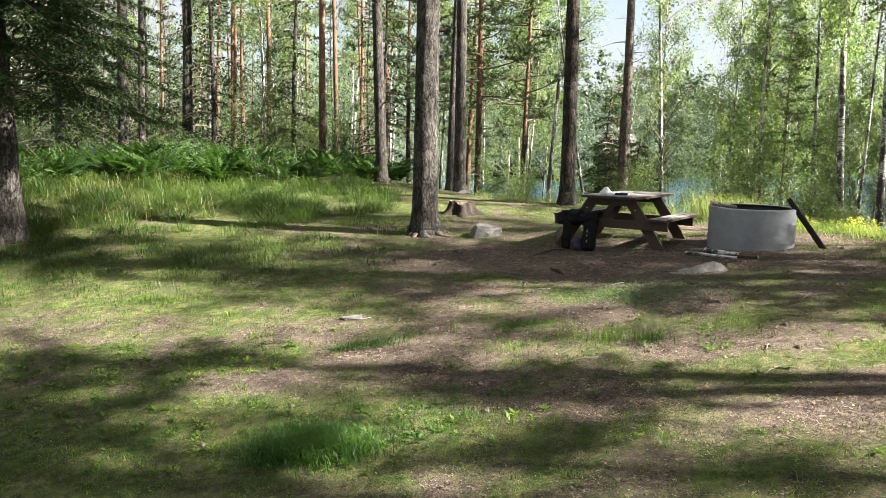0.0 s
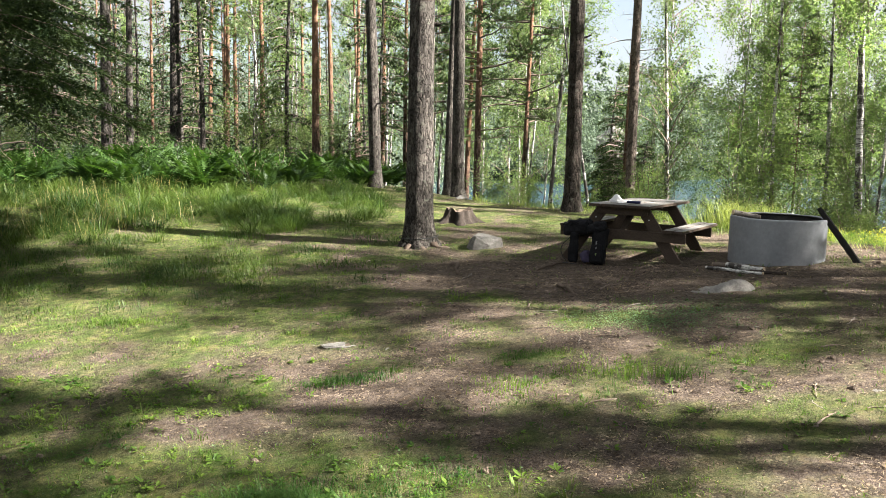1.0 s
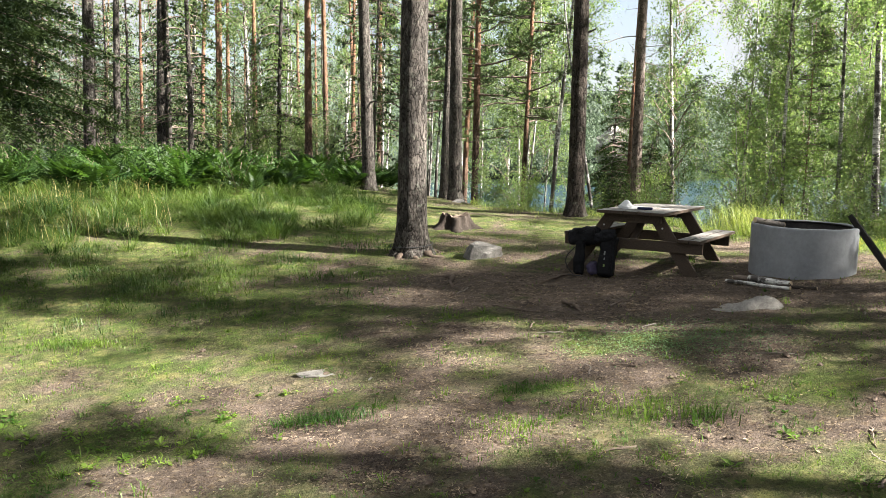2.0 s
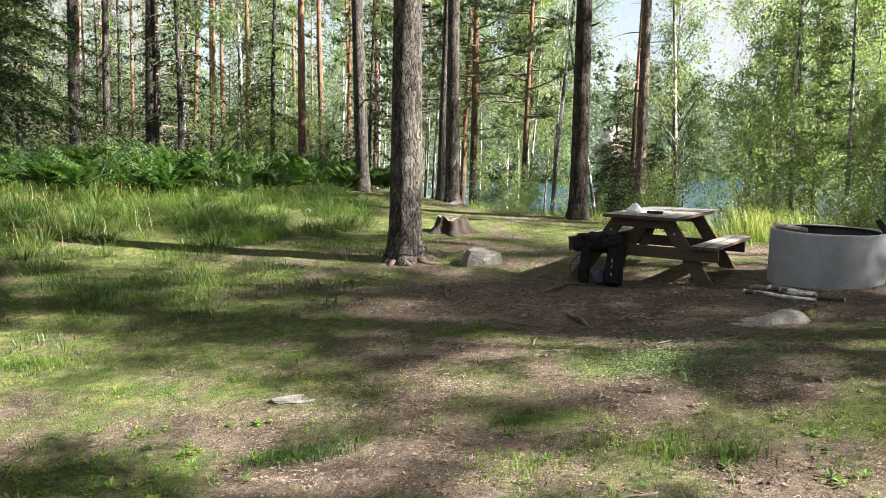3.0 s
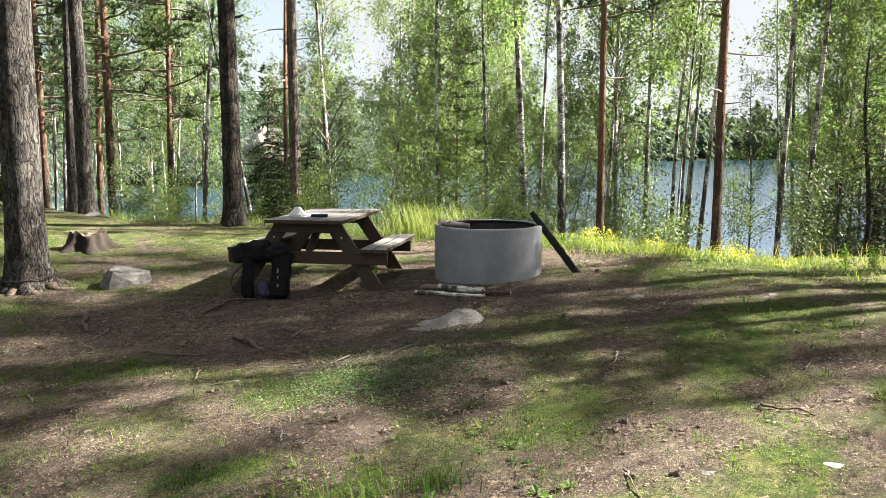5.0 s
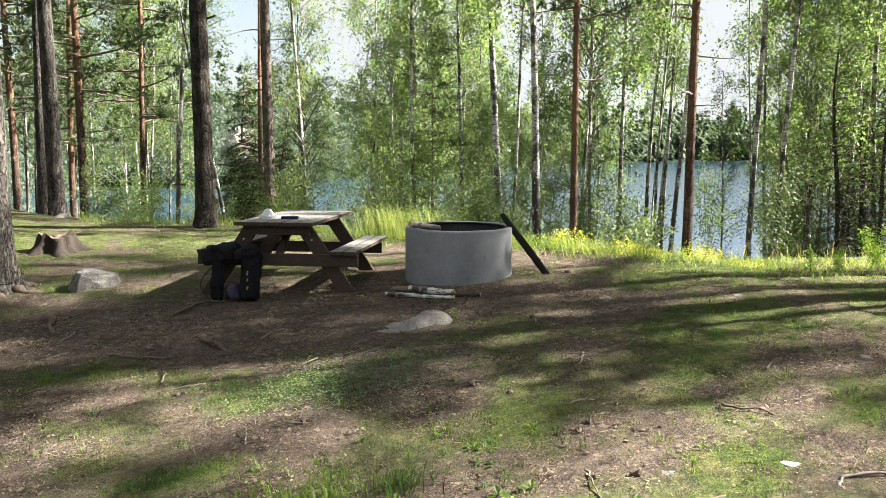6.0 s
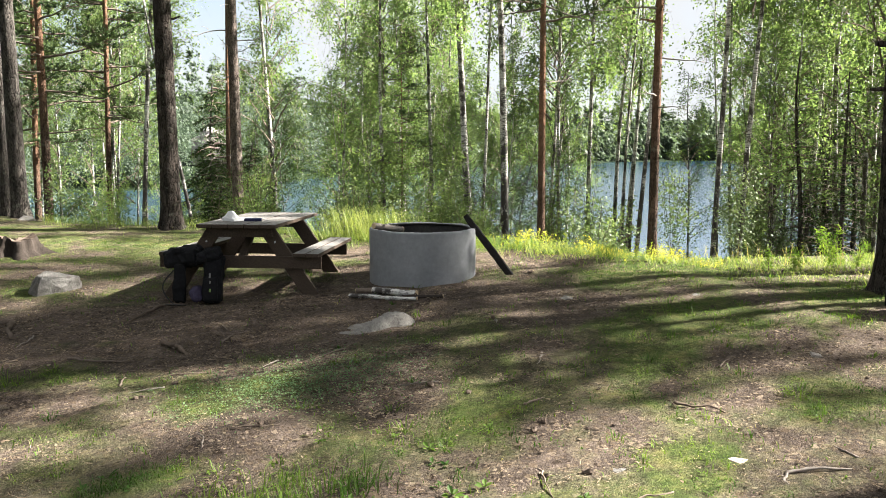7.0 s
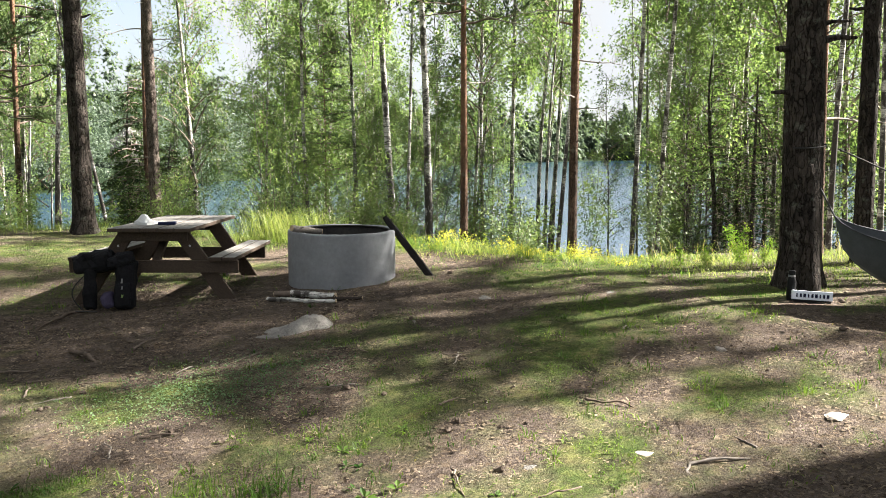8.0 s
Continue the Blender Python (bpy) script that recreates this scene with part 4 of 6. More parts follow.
def fill_forest():
    rng = np.random.default_rng(101)
    made = 0
    while made < 92:                                   # mixed forest behind the ferns, leafy down to the ground
        x, y = rng.uniform(-48, 1), 35 + 45 * rng.uniform() ** 1.2
        if x > -1.0 - (y - 31) * 0.1 or abs(math.degrees(math.atan2(x, y))) > 36:
            continue
        k, bow = made % 10, (rng.normal(0, 0.02), rng.normal(0, 0.02))
        deep = math.degrees(math.atan2(x, y)) < -13            # darker conifers to that side, leafier woods towards the lake
        if k < (3 if deep else 2):
            tree("red_pine", x, y, rng.uniform(0.14, 0.26), sides=8, lean=bow, variant=4)
        elif k < (4 if deep else 3):
            tree("birch", x, y, rng.uniform(0.09, 0.17), sides=8, variant=7, lean=bow)
        elif k < (5 if deep else 6):
            tree("birch", x, y, rng.uniform(0.07, 0.12), sides=8, variant=5, tall=rng.uniform(7, 12), lean=bow)
        else:
            tree("spruce", x, y, rng.uniform(0.12, 0.2), sides=8, variant=1, tall=rng.uniform(8, 14), lean=bow)
        made += 1

    def bank(number, b0, b1, r0, r1, girth, tall, kinds, low=False):
        """Birches on the falling bank between two bearings."""
        done = 0
        while done < number:
            b, r = radians(rng.uniform(b0, b1)), rng.uniform(r0, r1)
            x, y = 0.4 + r * math.sin(b), 3.9 + r * math.cos(b)
            if inside_view_gap(x, y, low) or opens_brow(x, y) or float(beyond(x, y)) < 3 or height(x, y) < LAKE + 0.25:
                continue
            tree("birch", x, y, rng.uniform(*girth), sides=8, tall=rng.uniform(*tall), variant=kinds[done % len(kinds)], lean=(rng.normal(0, 0.03), rng.normal(0, 0.02)))
            done += 1
    bank(13, 19.2, 36, 25, 40, (0.09, 0.16), (11, 15), (7, 3, 7))
    bank(18, 45.4, 62, 21, 36, (0.1, 0.18), (11, 15), (7, 6))
    bank(15, -4, 8.8, 29, 46, (0.08, 0.14), (11, 15), (7, 0, 3))
    bank(7, 36, 46, 27, 40, (0.09, 0.15), (13, 15), (3, 4))
    bank(22, 19.2, 36, 26, 38, (0.05, 0.09), (5, 8.5), (6, 2), True)
    bank(18, 45.4, 62, 24, 36, (0.05, 0.09), (5, 9), (6, 2), True)
    bank(4, 11.8, 15.9, 28, 36, (0.06, 0.1), (6, 9), (6, 2), True)
    for x, y in ((-0.6, 31.0), (0.9, 33.5), (-1.6, 37.0)):
        tree("red_pine", x, y, 0.22, sides=10, tall=14, variant=5, dead=8)
    for k in range(8):                                 # dark young spruces added low on the bank to stand in for deep shade
        b, r = radians(rng.uniform(47, 61)), rng.uniform(22, 34)
        tree("spruce", 0.4 + r * math.sin(b), 3.9 + r * math.cos(b), 0.14, sides=8, variant=1, tall=rng.uniform(4, 7))
    for k in range(9):                                 # unseen pines added over and behind the clearing to hold back skylight
        a = radians(rng.uniform(170, 300))
        r = rng.uniform(6.5, 17)
        tree("pine", r * math.sin(a), 2.5 + r * math.cos(a), 0.32, sides=8, variant=4, tall=rng.uniform(15, 21))
    own = np.random.default_rng(102)
    for k in range(7):                                 # more of them added to darken the shaded woods beyond the hammock
        b, r = radians(own.uniform(49, 61)), own.uniform(20, 30)
        tree("spruce", 0.4 + r * math.sin(b), 3.9 + r * math.cos(b), 0.12, sides=8, variant=1, tall=own.uniform(3.5, 6))
    for k in range(14):                                # more unseen woods added behind the clearing, also to cut skylight
        a = radians(rng.uniform(165, 318))
        r = rng.uniform(11, 30)
        x, y = r * math.sin(a), 4 + r * math.cos(a)
        if k % 5:
            tree("pine", x, y, 0.35, sides=8, variant=4)
        else:
            tree("spruce", x, y, 0.3, sides=8, variant=1, tall=13)


fill_forest()


def far_forest():
    """The woods of the far shore: ragged crowns on the hillside."""
    rng = np.random.default_rng(111)
    C, S = [], []
    for k in range(1750):
        if k < 1350:
            b = rng.uniform(-12, 66) if k < 1050 else rng.uniform(32, 50)
            r = float(np.interp(b, *FAR_SHORE)) + (1 + abs(rng.normal(0, 9)) if k % 3 == 0 else 6 + abs(rng.normal(0, 60)) if k % 3 == 1 else rng.uniform(40, 265))
        else:
            b, r = rng.uniform(-44, 1.5), rng.uniform(85, 135)
        x, y = r * math.sin(radians(b)), r * math.cos(radians(b))
        z = height(x, y)
        if 10.4 < b < 12.2 and r < 186:
            continue
        near = k >= 1350
        tall, n = rng.uniform(9, 17) * (1.0 if r < 260 else 1.15), 200 if near else 250 if r < 260 else 100
        lump = rng.integers(0, 16, n)
        f = np.clip(rng.uniform(0.02 if near else 0.08, 1, 16)[lump] + rng.normal(0, 0.035, n), 0.02, 1)
        w = tall * rng.uniform(0.16, 0.3) * (1.05 - f) ** 0.6 + 0.2
        az = rng.uniform(0, 6.28, 16)[lump] + rng.normal(0, 0.4, n)
        w = w * (0.75 + rng.normal(0, 0.15, n))
        C.append(np.stack([x + w * np.cos(az), y + w * np.sin(az), z + f * tall], -1))
        S.append(np.full(n, 0.3 if near else 0.4 if r < 260 else min(0.8 + (r - 150) / 220, 3.0)))
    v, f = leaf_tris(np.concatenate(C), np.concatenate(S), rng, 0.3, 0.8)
    tagged(new("far_woods", quick_mesh("far_woods", v, f, M["hazed_leaf"])), "mixed woods on the far shore of the lake", "forest", kind="stuff")
    bm = blob_mesh((4.5, 4, 6.5), 31, 0.14, 4)
    o = part("rock_slope", bm, M["granite"], None)
    o.matrix_world = pose(186 * math.sin(radians(11.3)), 186 * math.cos(radians(11.3)), LAKE + 5.0, 0, 0, -10)
    tagged(o, "pale bare granite slope on the far lake shore", "rock")


far_forest()

# ---------------------------------------------------------------- picnic table
def plank(size, at):
    """A plank weathered grey on top and dark brown on its edges and underside."""
    bm = box(size, at)
    bmesh.ops.bevel(bm, geom=bm.edges[:], offset=0.006, segments=2, affect="EDGES", profile=0.6)
    bm.normal_update()
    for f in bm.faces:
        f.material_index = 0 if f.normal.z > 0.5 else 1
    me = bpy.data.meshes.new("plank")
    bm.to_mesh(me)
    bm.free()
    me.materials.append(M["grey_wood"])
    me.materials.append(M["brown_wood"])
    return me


def build_table():
    top_z, seat_z = 0.80, 0.475
    T = new("picnic_table")
    ang = math.degrees(math.atan2(-0.53, 0.848))
    T.matrix_world = pose(3.1, 14.24, -0.06, 0, 0, ang)      # its x runs across, its y along the planks
    rng = random.Random(5)
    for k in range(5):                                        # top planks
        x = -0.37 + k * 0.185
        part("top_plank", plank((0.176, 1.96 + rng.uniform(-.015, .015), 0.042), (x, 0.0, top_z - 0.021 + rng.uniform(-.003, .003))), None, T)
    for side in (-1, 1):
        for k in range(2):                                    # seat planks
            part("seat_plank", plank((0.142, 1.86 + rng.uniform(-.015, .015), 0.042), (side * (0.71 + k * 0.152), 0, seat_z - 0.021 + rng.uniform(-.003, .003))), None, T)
    for y in (-0.84, 0.52):
        part("seat_beam", box((1.9, 0.045, 0.14), (0, y, seat_z - 0.114)), M["brown_wood"], T, "dark brown stained beam", 0.006)
        part("top_beam", box((0.78, 0.045, 0.11), (0, y, top_z - 0.098)), M["brown_wood"], T, "dark brown stained beam", 0.006)
        for side in (-1, 1):                                  # splayed legs
            lo, hi = Vector((side * 0.86, 0, -0.08)), Vector((side * 0.33, 0, top_z - 0.1))
            mid, d = (lo + hi) / 2, hi - lo
            tilt = math.degrees(math.atan2(d.x, d.z))
            yy = y + 0.046 * (1 if y < 0 else -1)
            leg = part("leg", box((0.165, 0.048, d.length + 0.03), (mid.x, yy, mid.z), (0, tilt, 0)), M["brown_wood"], T, "dark brown stained leg", 0.006)
            for f in (0.5, 0.86):
                bm = bmesh.new()
                c = lo + d * f
                bmesh.ops.create_cone(bm, cap_ends=True, segments=10, radius1=0.013, radius2=0.011, depth=0.012, matrix=pose(c.x, yy + (0.024 if y > 0 else -0.024), c.z, 90, 0, 0))
                part("bolt", bm, M["steel"], leg, "galvanised bolt head")
    for s in (-1, 1):                                         # slanting braces to the middle
        lo, hi = Vector((0, -0.16 + s * 0.64, seat_z - 0.09)), Vector((0, -0.16 + s * 0.12, top_z - 0.05))
        d, mid = hi - lo, (lo + hi) / 2
        part("brace", box((0.09, 0.045, d.length), tuple(mid), (-math.degrees(math.atan2(d.y, d.z)), 0, 0)), M["brown_wood"], T, "dark brown stained brace", 0.005)
    part("middle_batten", box((0.76, 0.09, 0.035), (0, -0.16, top_z - 0.062)), M["brown_wood"], T, "", 0.004)
    tagged(T, "weathered wooden picnic table with attached benches on trodden soil", "picnic table")
    return T


table = build_table()


def on_table(u, v, z=0.742):
    """The place u metres along and v metres across the table top."""
    return (3.1 + 0.53 * u + 0.848 * v, 14.24 + 0.848 * u - 0.53 * v, z)


def build_table_clutter():
    x, y, z = on_table(-0.42, -0.16)
    bag = new("paper_bag")
    bag.matrix_world = pose(x, y, z, 0, 0, 25)
    rng = np.random.default_rng(3)
    g = 12                                                    # a flat sheet with one raised, creased corner
    u, v = np.meshgrid(np.linspace(-0.5, 0.5, g), np.linspace(-0.5, 0.5, g), indexing="ij")
    lift = 0.012 + 0.1 * np.exp(-((u + 0.28) / 0.16) ** 2 - ((v - 0.1) / 0.5) ** 2) + 0.012 * np.abs(np.sin(5 * u + 3 * v)) + rng.uniform(0, 0.009, u.shape)
    V = np.stack([0.3 * u, 0.2 * v * (1 - 0.25 * u), lift], -1).reshape(-1, 3)
    low = V.copy()
    low[:, 2] = 0.002
    i, j = np.meshgrid(np.arange(g - 1), np.arange(g - 1), indexing="ij")
    q = np.stack([i * g + j, (i + 1) * g + j, (i + 1) * g + j + 1, i * g + j + 1], -1).reshape(-1, 4)
    rim = np.concatenate([np.arange(g), np.arange(2 * g - 1, g * g, g), np.arange(g * g - 2, g * g - g - 1, -1), np.arange(g * g - 2 * g, 0, -g)])
    nxt = np.roll(rim, -1)
    part("bag_body", quick_mesh("bag_body", np.concatenate([V, low]), np.concatenate([q, q[:, ::-1] + g * g, np.stack([nxt, rim, rim + g * g, nxt + g * g], -1)]), M["paper"]), None, bag)
    tagged(bag, "crumpled white paper bag lying on the picnic table", "paper bag")
    x, y, z = on_table(-0.50, 0.05)
    pouch = part("pouch", box((0.2, 0.11, 0.035), (0, 0, 0.0175)), M["navy"], None, bevel=0.012)
    pouch.matrix_world = pose(x, y, z, 0, 0, -20)
    tagged(pouch, "flat dark blue pouch lying on the picnic table", "pouch")


build_table_clutter()


def build_backpack():
    """A full black rucksack on the ground against the bench end."""
    x, y = 2.22, 13.55
    B = new("backpack")
    B.matrix_world = pose(x, y, height(x, y) - 0.01, 0, 0, -24)

    def soft(size, at, seed, turn=(0, 0, 0), bev=0.05, lumps=0.014):
        bm = box(size)
        bmesh.ops.bevel(bm, geom=bm.edges[:], offset=bev, segments=4, affect="EDGES", profile=0.5)
        bmesh.ops.subdivide_edges(bm, edges=[e for e in bm.edges if e.calc_length() > 0.08], cuts=4, use_grid_fill=True)
        for v in bm.verts:
            v.co += v.co.normalized() * lumps * (noise.noise(v.co * 11 + Vector((seed, 0, 0))) + 0.6 * noise.noise(v.co * 24 + Vector((0, seed, 0))))
        bmesh.ops.transform(bm, matrix=pose(*at, *turn), verts=bm.verts[:])
        return bm
    main = part("main_bag", soft((0.21, 0.22, 0.54), (0.13, 0, 0.28), 1, (-7, 3, 0), 0.06, 0.02), M["black_cloth"], B)
    part("side_pouch", soft((0.13, 0.16, 0.17), (-0.05, -0.04, 0.12), 4, (0, -14, 0), 0.05, 0.02), M["purple_cloth"], B, "faded purple side pouch")
    part("lid", soft((0.28, 0.27, 0.14), (0.08, 0.02, 0.55), 2, (0, -16, 5), 0.05, 0.03), M["black_cloth"], B)
    part("jacket", soft((0.4, 0.3, 0.22), (-0.2, 0.06, 0.53), 7, (0, -8, -8), 0.07, 0.04), M["black_cloth"], B, "black jacket thrown over the bench end")
    part("sleeve", soft((0.13, 0.14, 0.46), (-0.24, -0.02, 0.24), 9, (0, 3, 0), 0.045, 0.03), M["black_cloth"], B, "black sleeve hanging down")
    part("front_pocket", soft((0.16, 0.06, 0.26), (0.12, -0.12, 0.18), 3, (-6, 0, 0), 0.028, 0.012), M["black_cloth"], main)
    for k, (zz, w, h, mat) in enumerate(((0.34, 0.028, 0.05, "white_print"), (0.265, 0.022, 0.035, "white_print"), (0.175, 0.03, 0.035, "green_print"))):
        part("printed_mark", box((w * 0.7, 0.006, h), (0.125, -0.152 - 0.0015 * k + (zz - 0.28) * 0.1, zz), (-6, 8, 0)), M[mat], main, "pale printed patch", 0.002)
    loop = Tubes()
    s = np.linspace(0, 1, 14)
    loop.add(np.stack([-0.28 - 0.13 * np.sin(s * 3.1), -0.05 - 0.1 * s, 0.4 - 0.38 * s], -1), np.full(14, 0.007), 5)
    loop.add(np.stack([-0.38 + 0.25 * s, -0.17 - 0.05 * s, np.full(14, 0.02)], -1), np.full(14, 0.007), 5)
    part("cord", loop.mesh("cord", M["rope"]), None, B, "thin loose cord")
    tagged(B, "full black rucksack standing against the bench end", "backpack")


build_backpack()


# ---------------------------------------------------------------- fire ring
def build_fire_ring():
    cx, cy, r, h = 4.79, 13.15, 0.645, 0.665
    F = new("fire_ring")
    F.matrix_world = pose(cx, cy, -0.015, 0.8, -0.3, 0)
    n = 96
    rng = np.random.default_rng(8)
    a = np.linspace(0, 2 * np.pi, n, endpoint=False)
    chip = rng.uniform(-0.004, 0.004, n) + 0.004 * np.sin(a * 7) * np.sin(a * 3)
    low = rng.uniform(-0.006, 0.01, n)

    def shell(profile, mat, name, label=""):
        rows = [np.stack([(rr) * np.cos(a), (rr) * np.sin(a), zz + np.zeros(n)], -1) for rr, zz in profile]
        k = len(rows)
        i, j = np.meshgrid(np.arange(k - 1), np.arange(n), indexing="ij")
        q = np.stack([i * n + j, i * n + (j + 1) % n, (i + 1) * n + (j + 1) % n, (i + 1) * n + j], -1).reshape(-1, 4)
        part(name, quick_mesh(name, np.concatenate(rows), q, mat, True), None, F, label)
    wob = 0.0025 * np.sin(a * 5)
    shell([(r - 0.004, -0.12), (r + wob, low), (r + wob, 0.04), (r + wob * 0.4, 0.3), (r + wob, h - 0.03), (r - 0.004, h - 0.008 + chip), (r - 0.014, h + chip), (r - 0.05, h + chip * 0.5), (r - 0.06, h - 0.012)], M["concrete"], "outer_wall")
    shell([(r - 0.06, h - 0.012), (r - 0.064, 0.3), (r - 0.066, 0.1)], M["soot"], "inner_wall", "soot-black inner face, darkened for the shade inside")
    # dark band running round just below the inner lip
    rim = Tubes()
    rim.add(np.stack([(r - 0.074) * np.cos(np.linspace(0, 6.283, 60)), (r - 0.074) * np.sin(np.linspace(0, 6.283, 60)), np.full(60, h - 0.02)], -1), np.full(60, 0.014), 6)
    part("steel_band", rim.mesh("steel_band", M["char"]), None, F, "dark band inside the rim")
    ash = blob_mesh((0.53, 0.53, 0.1), 4, 0.1, 4)
    bmesh.ops.translate(ash, vec=(0, 0, 0.14), verts=ash.verts[:])
    part("ash_bed", ash, M["soot"], F, "bed of dark ash and charcoal")
    tagged(F, "grey cast concrete ring used as fire pit, sooty inside", "fire pit")


build_fire_ring()


def log(name, p, q, r, mat, label, category, group="", seed=0, bend=0.015, cut="cut_wood", knots=2):
    """A round branch or log from p to q with a bark tube and two cut faces."""
    rng = np.random.default_rng(seed + 50)
    p, q = np.array(p, float), np.array(q, float)
    L = new(name)
    L.matrix_world = pose(*p)
    s = np.linspace(0, 1, 9)
    off = np.zeros((9, 3))
    off[:, 0], off[:, 1], off[:, 2] = bend * np.sin(s * 4 + seed), bend * np.cos(s * 3 + seed) - bend, bend * 0.5 * np.sin(s * 6)
    pts = (q - p) * s[:, None] + off - off[0]
    t = Tubes().add(pts, r * (1 + rng.uniform(-0.08, 0.08, 9)) * np.linspace(1.05, 0.92, 9), 12, 0.05, rng)
    for _ in range(knots):
        k = rng.uniform(0.2, 0.8)
        c = np.array([np.interp(k, s, pts[:, i]) for i in range(3)])
        d = rng.normal(0, 1, 3)
        d[2] = abs(d[2])
        d /= np.linalg.norm(d)
        t.add([c, c + d * (r + 0.03)], [r * 0.4, r * 0.25], 6)
    part("bark", t.mesh("bark", mat), None, L)
    for end, nxt in ((0, 1), (8, 7)):
        c, d = pts[end], pts[end] - pts[nxt]
        d /= np.linalg.norm(d)
        bm = bmesh.new()
        m = Vector(d).to_track_quat("Z", "Y").to_matrix().to_4x4()
        m.translation = Vector(c) + Vector(d) * 0.002
        bmesh.ops.create_cone(bm, cap_ends=True, segments=14, radius1=r * 0.99, radius2=r * 0.9, depth=0.008, matrix=m)
        part("cut_end", bm, M[cut], L, "pale sawn end")
    return tagged(L, label, category, group)


def G(x, y, dz=0.0):
    return (x, y, height(x, y) + dz)


log("birch_log", G(3.93, 12.62, 0.04), G(4.29, 12.20, 0.04), 0.04, M["birch_log"], "short white birch log on the soil beside the fire ring", "log", "firewood", 1)
log("birch_log", G(3.66, 12.66, 0.02), G(4.22, 12.03, 0.025), 0.023, M["birch_log"], "thin white birch branch on the soil beside the fire ring", "log", "firewood", 2)
log("birch_log", G(3.80, 12.80, 0.03), G(4.20, 12.34, 0.03), 0.032, M["twig"], "dark birch stick lying behind the other firewood", "log", "firewood", 3)
log("stick", G(4.05, 12.22, 0.02), G(4.47, 11.98, 0.02), 0.02, M["stump"], "dark bark-covered stick on the soil", "stick", "firewood", 4)
log("birch_log", (4.10, 13.02, 0.70), (4.50, 13.12, 0.635), 0.036, M["dead_twig"], "grey log resting across the rim of the fire ring", "log", "", 5, 0.004)


def build_charred_plank():
    """A charred slab leaning on the ring, wider in the middle."""
    top, foot = Vector((5.22, 12.86, 0.80)), Vector((5.66, 12.50, height(5.66, 12.5) - 0.02))
    d = top - foot
    bm = bmesh.new()
    n, rings = 8, 14
    rows = []
    for k in range(rings):
        f = k / (rings - 1)
        w = 0.043 + 0.003 * math.sin(k * 2.7) - 0.012 * max(0, f - 0.8) * 5
        th = 0.014 + 0.002 * math.sin(k * 1.3)
        rows.append([bm.verts.new((w * math.cos(a), th * math.sin(a), f * d.length)) for a in [i * 2 * math.pi / n for i in range(n)]])
    for a, b in zip(rows, rows[1:]):
        for i in range(n):
            bm.faces.new((a[i], a[(i + 1) % n], b[(i + 1) % n], b[i]))
    bm.faces.new(rows[0][::-1])
    bm.faces.new(rows[-1])
    ob = part("plank", bm, M["char"], None)
    up = d.normalized()
    wide = up.cross(Vector((0.49, 0.87, 0))).normalized()
    thick = up.cross(wide)
    ob.matrix_world = Matrix.Translation(foot) @ Matrix((wide, thick, up)).transposed().to_4x4()
    tagged(ob, "charred black plank leaning against the concrete fire ring", "plank")


build_charred_plank()


# ---------------------------------------------------------------- rocks and stump
def rock(x, y, size, seed, label, turn=0, sink=0.1, mat="rock", group="stones", points=18, square=1.0):
    ob = part("rock", stone_mesh(size, seed, points, 0.03, square), M[mat], None)
    ob.matrix_world = pose(x, y, height(x, y) - size[2] * sink, 0, 0, turn)
    return tagged(ob, label, "rock", group)


rock(0.74, 15.1, (0.36, 0.27, 0.42), 3, "grey angular boulder half sunk in the soil", 20, 0.05, points=22, square=0.75)


def build_slab():
    """A low stone in the soil: a thin worn tail and a higher broken end, one piece."""
    rings, n = 18, 60
    r, a = np.meshgrid(np.linspace(0.02, 1.0, rings), np.linspace(0, 2 * np.pi, n, endpoint=False), indexing="ij")
    edge = 1 + 0.1 * np.cos(3 * a + 1) + 0.08 * np.cos(5 * a + 2) + 0.05 * np.cos(9 * a)
    x, y = 0.46 * r * np.cos(a) * edge, 0.24 * r * np.sin(a) * edge * (0.8 + 0.3 * np.cos(a))
    rise = 0.04 + 0.16 * np.clip((x + 0.2) / 0.45, 0, 1) ** 1.2
    z = rise * (1 - r ** 3.2) + 0.075 * (fractal(x, y, 6, 5, 5) - 0.1) * (1 - r ** 4) - 0.05 * r ** 6
    z = z - 0.03 * np.clip((y + 0.05 - 0.4 * x) * 9, 0, 1)             # one broken step along its length
    i, j = np.meshgrid(np.arange(rings - 1), np.arange(n), indexing="ij")
    q = np.stack([i * n + j, (i + 1) * n + j, (i + 1) * n + (j + 1) % n, i * n + (j + 1) % n], -1).reshape(-1, 4)
    V = np.concatenate([np.stack([x, y, z], -1).reshape(-1, 3), [[0, 0, float(z[0].mean())]]])
    cap = np.stack([np.arange(n), (np.arange(n) + 1) % n, np.full(n, rings * n)], -1)
    ob = part("rock", quick_mesh("rock", V, np.concatenate([q[:, :3], q[:, [0, 2, 3]], cap]), M["pale_rock"]), None, None)
    ob.matrix_world = pose(3.42, 11.42, height(3.42, 11.42) - 0.005, 0, 0, -6)
    tagged(ob, "flat pale grey stone sunk in trodden soil", "rock", "stones")


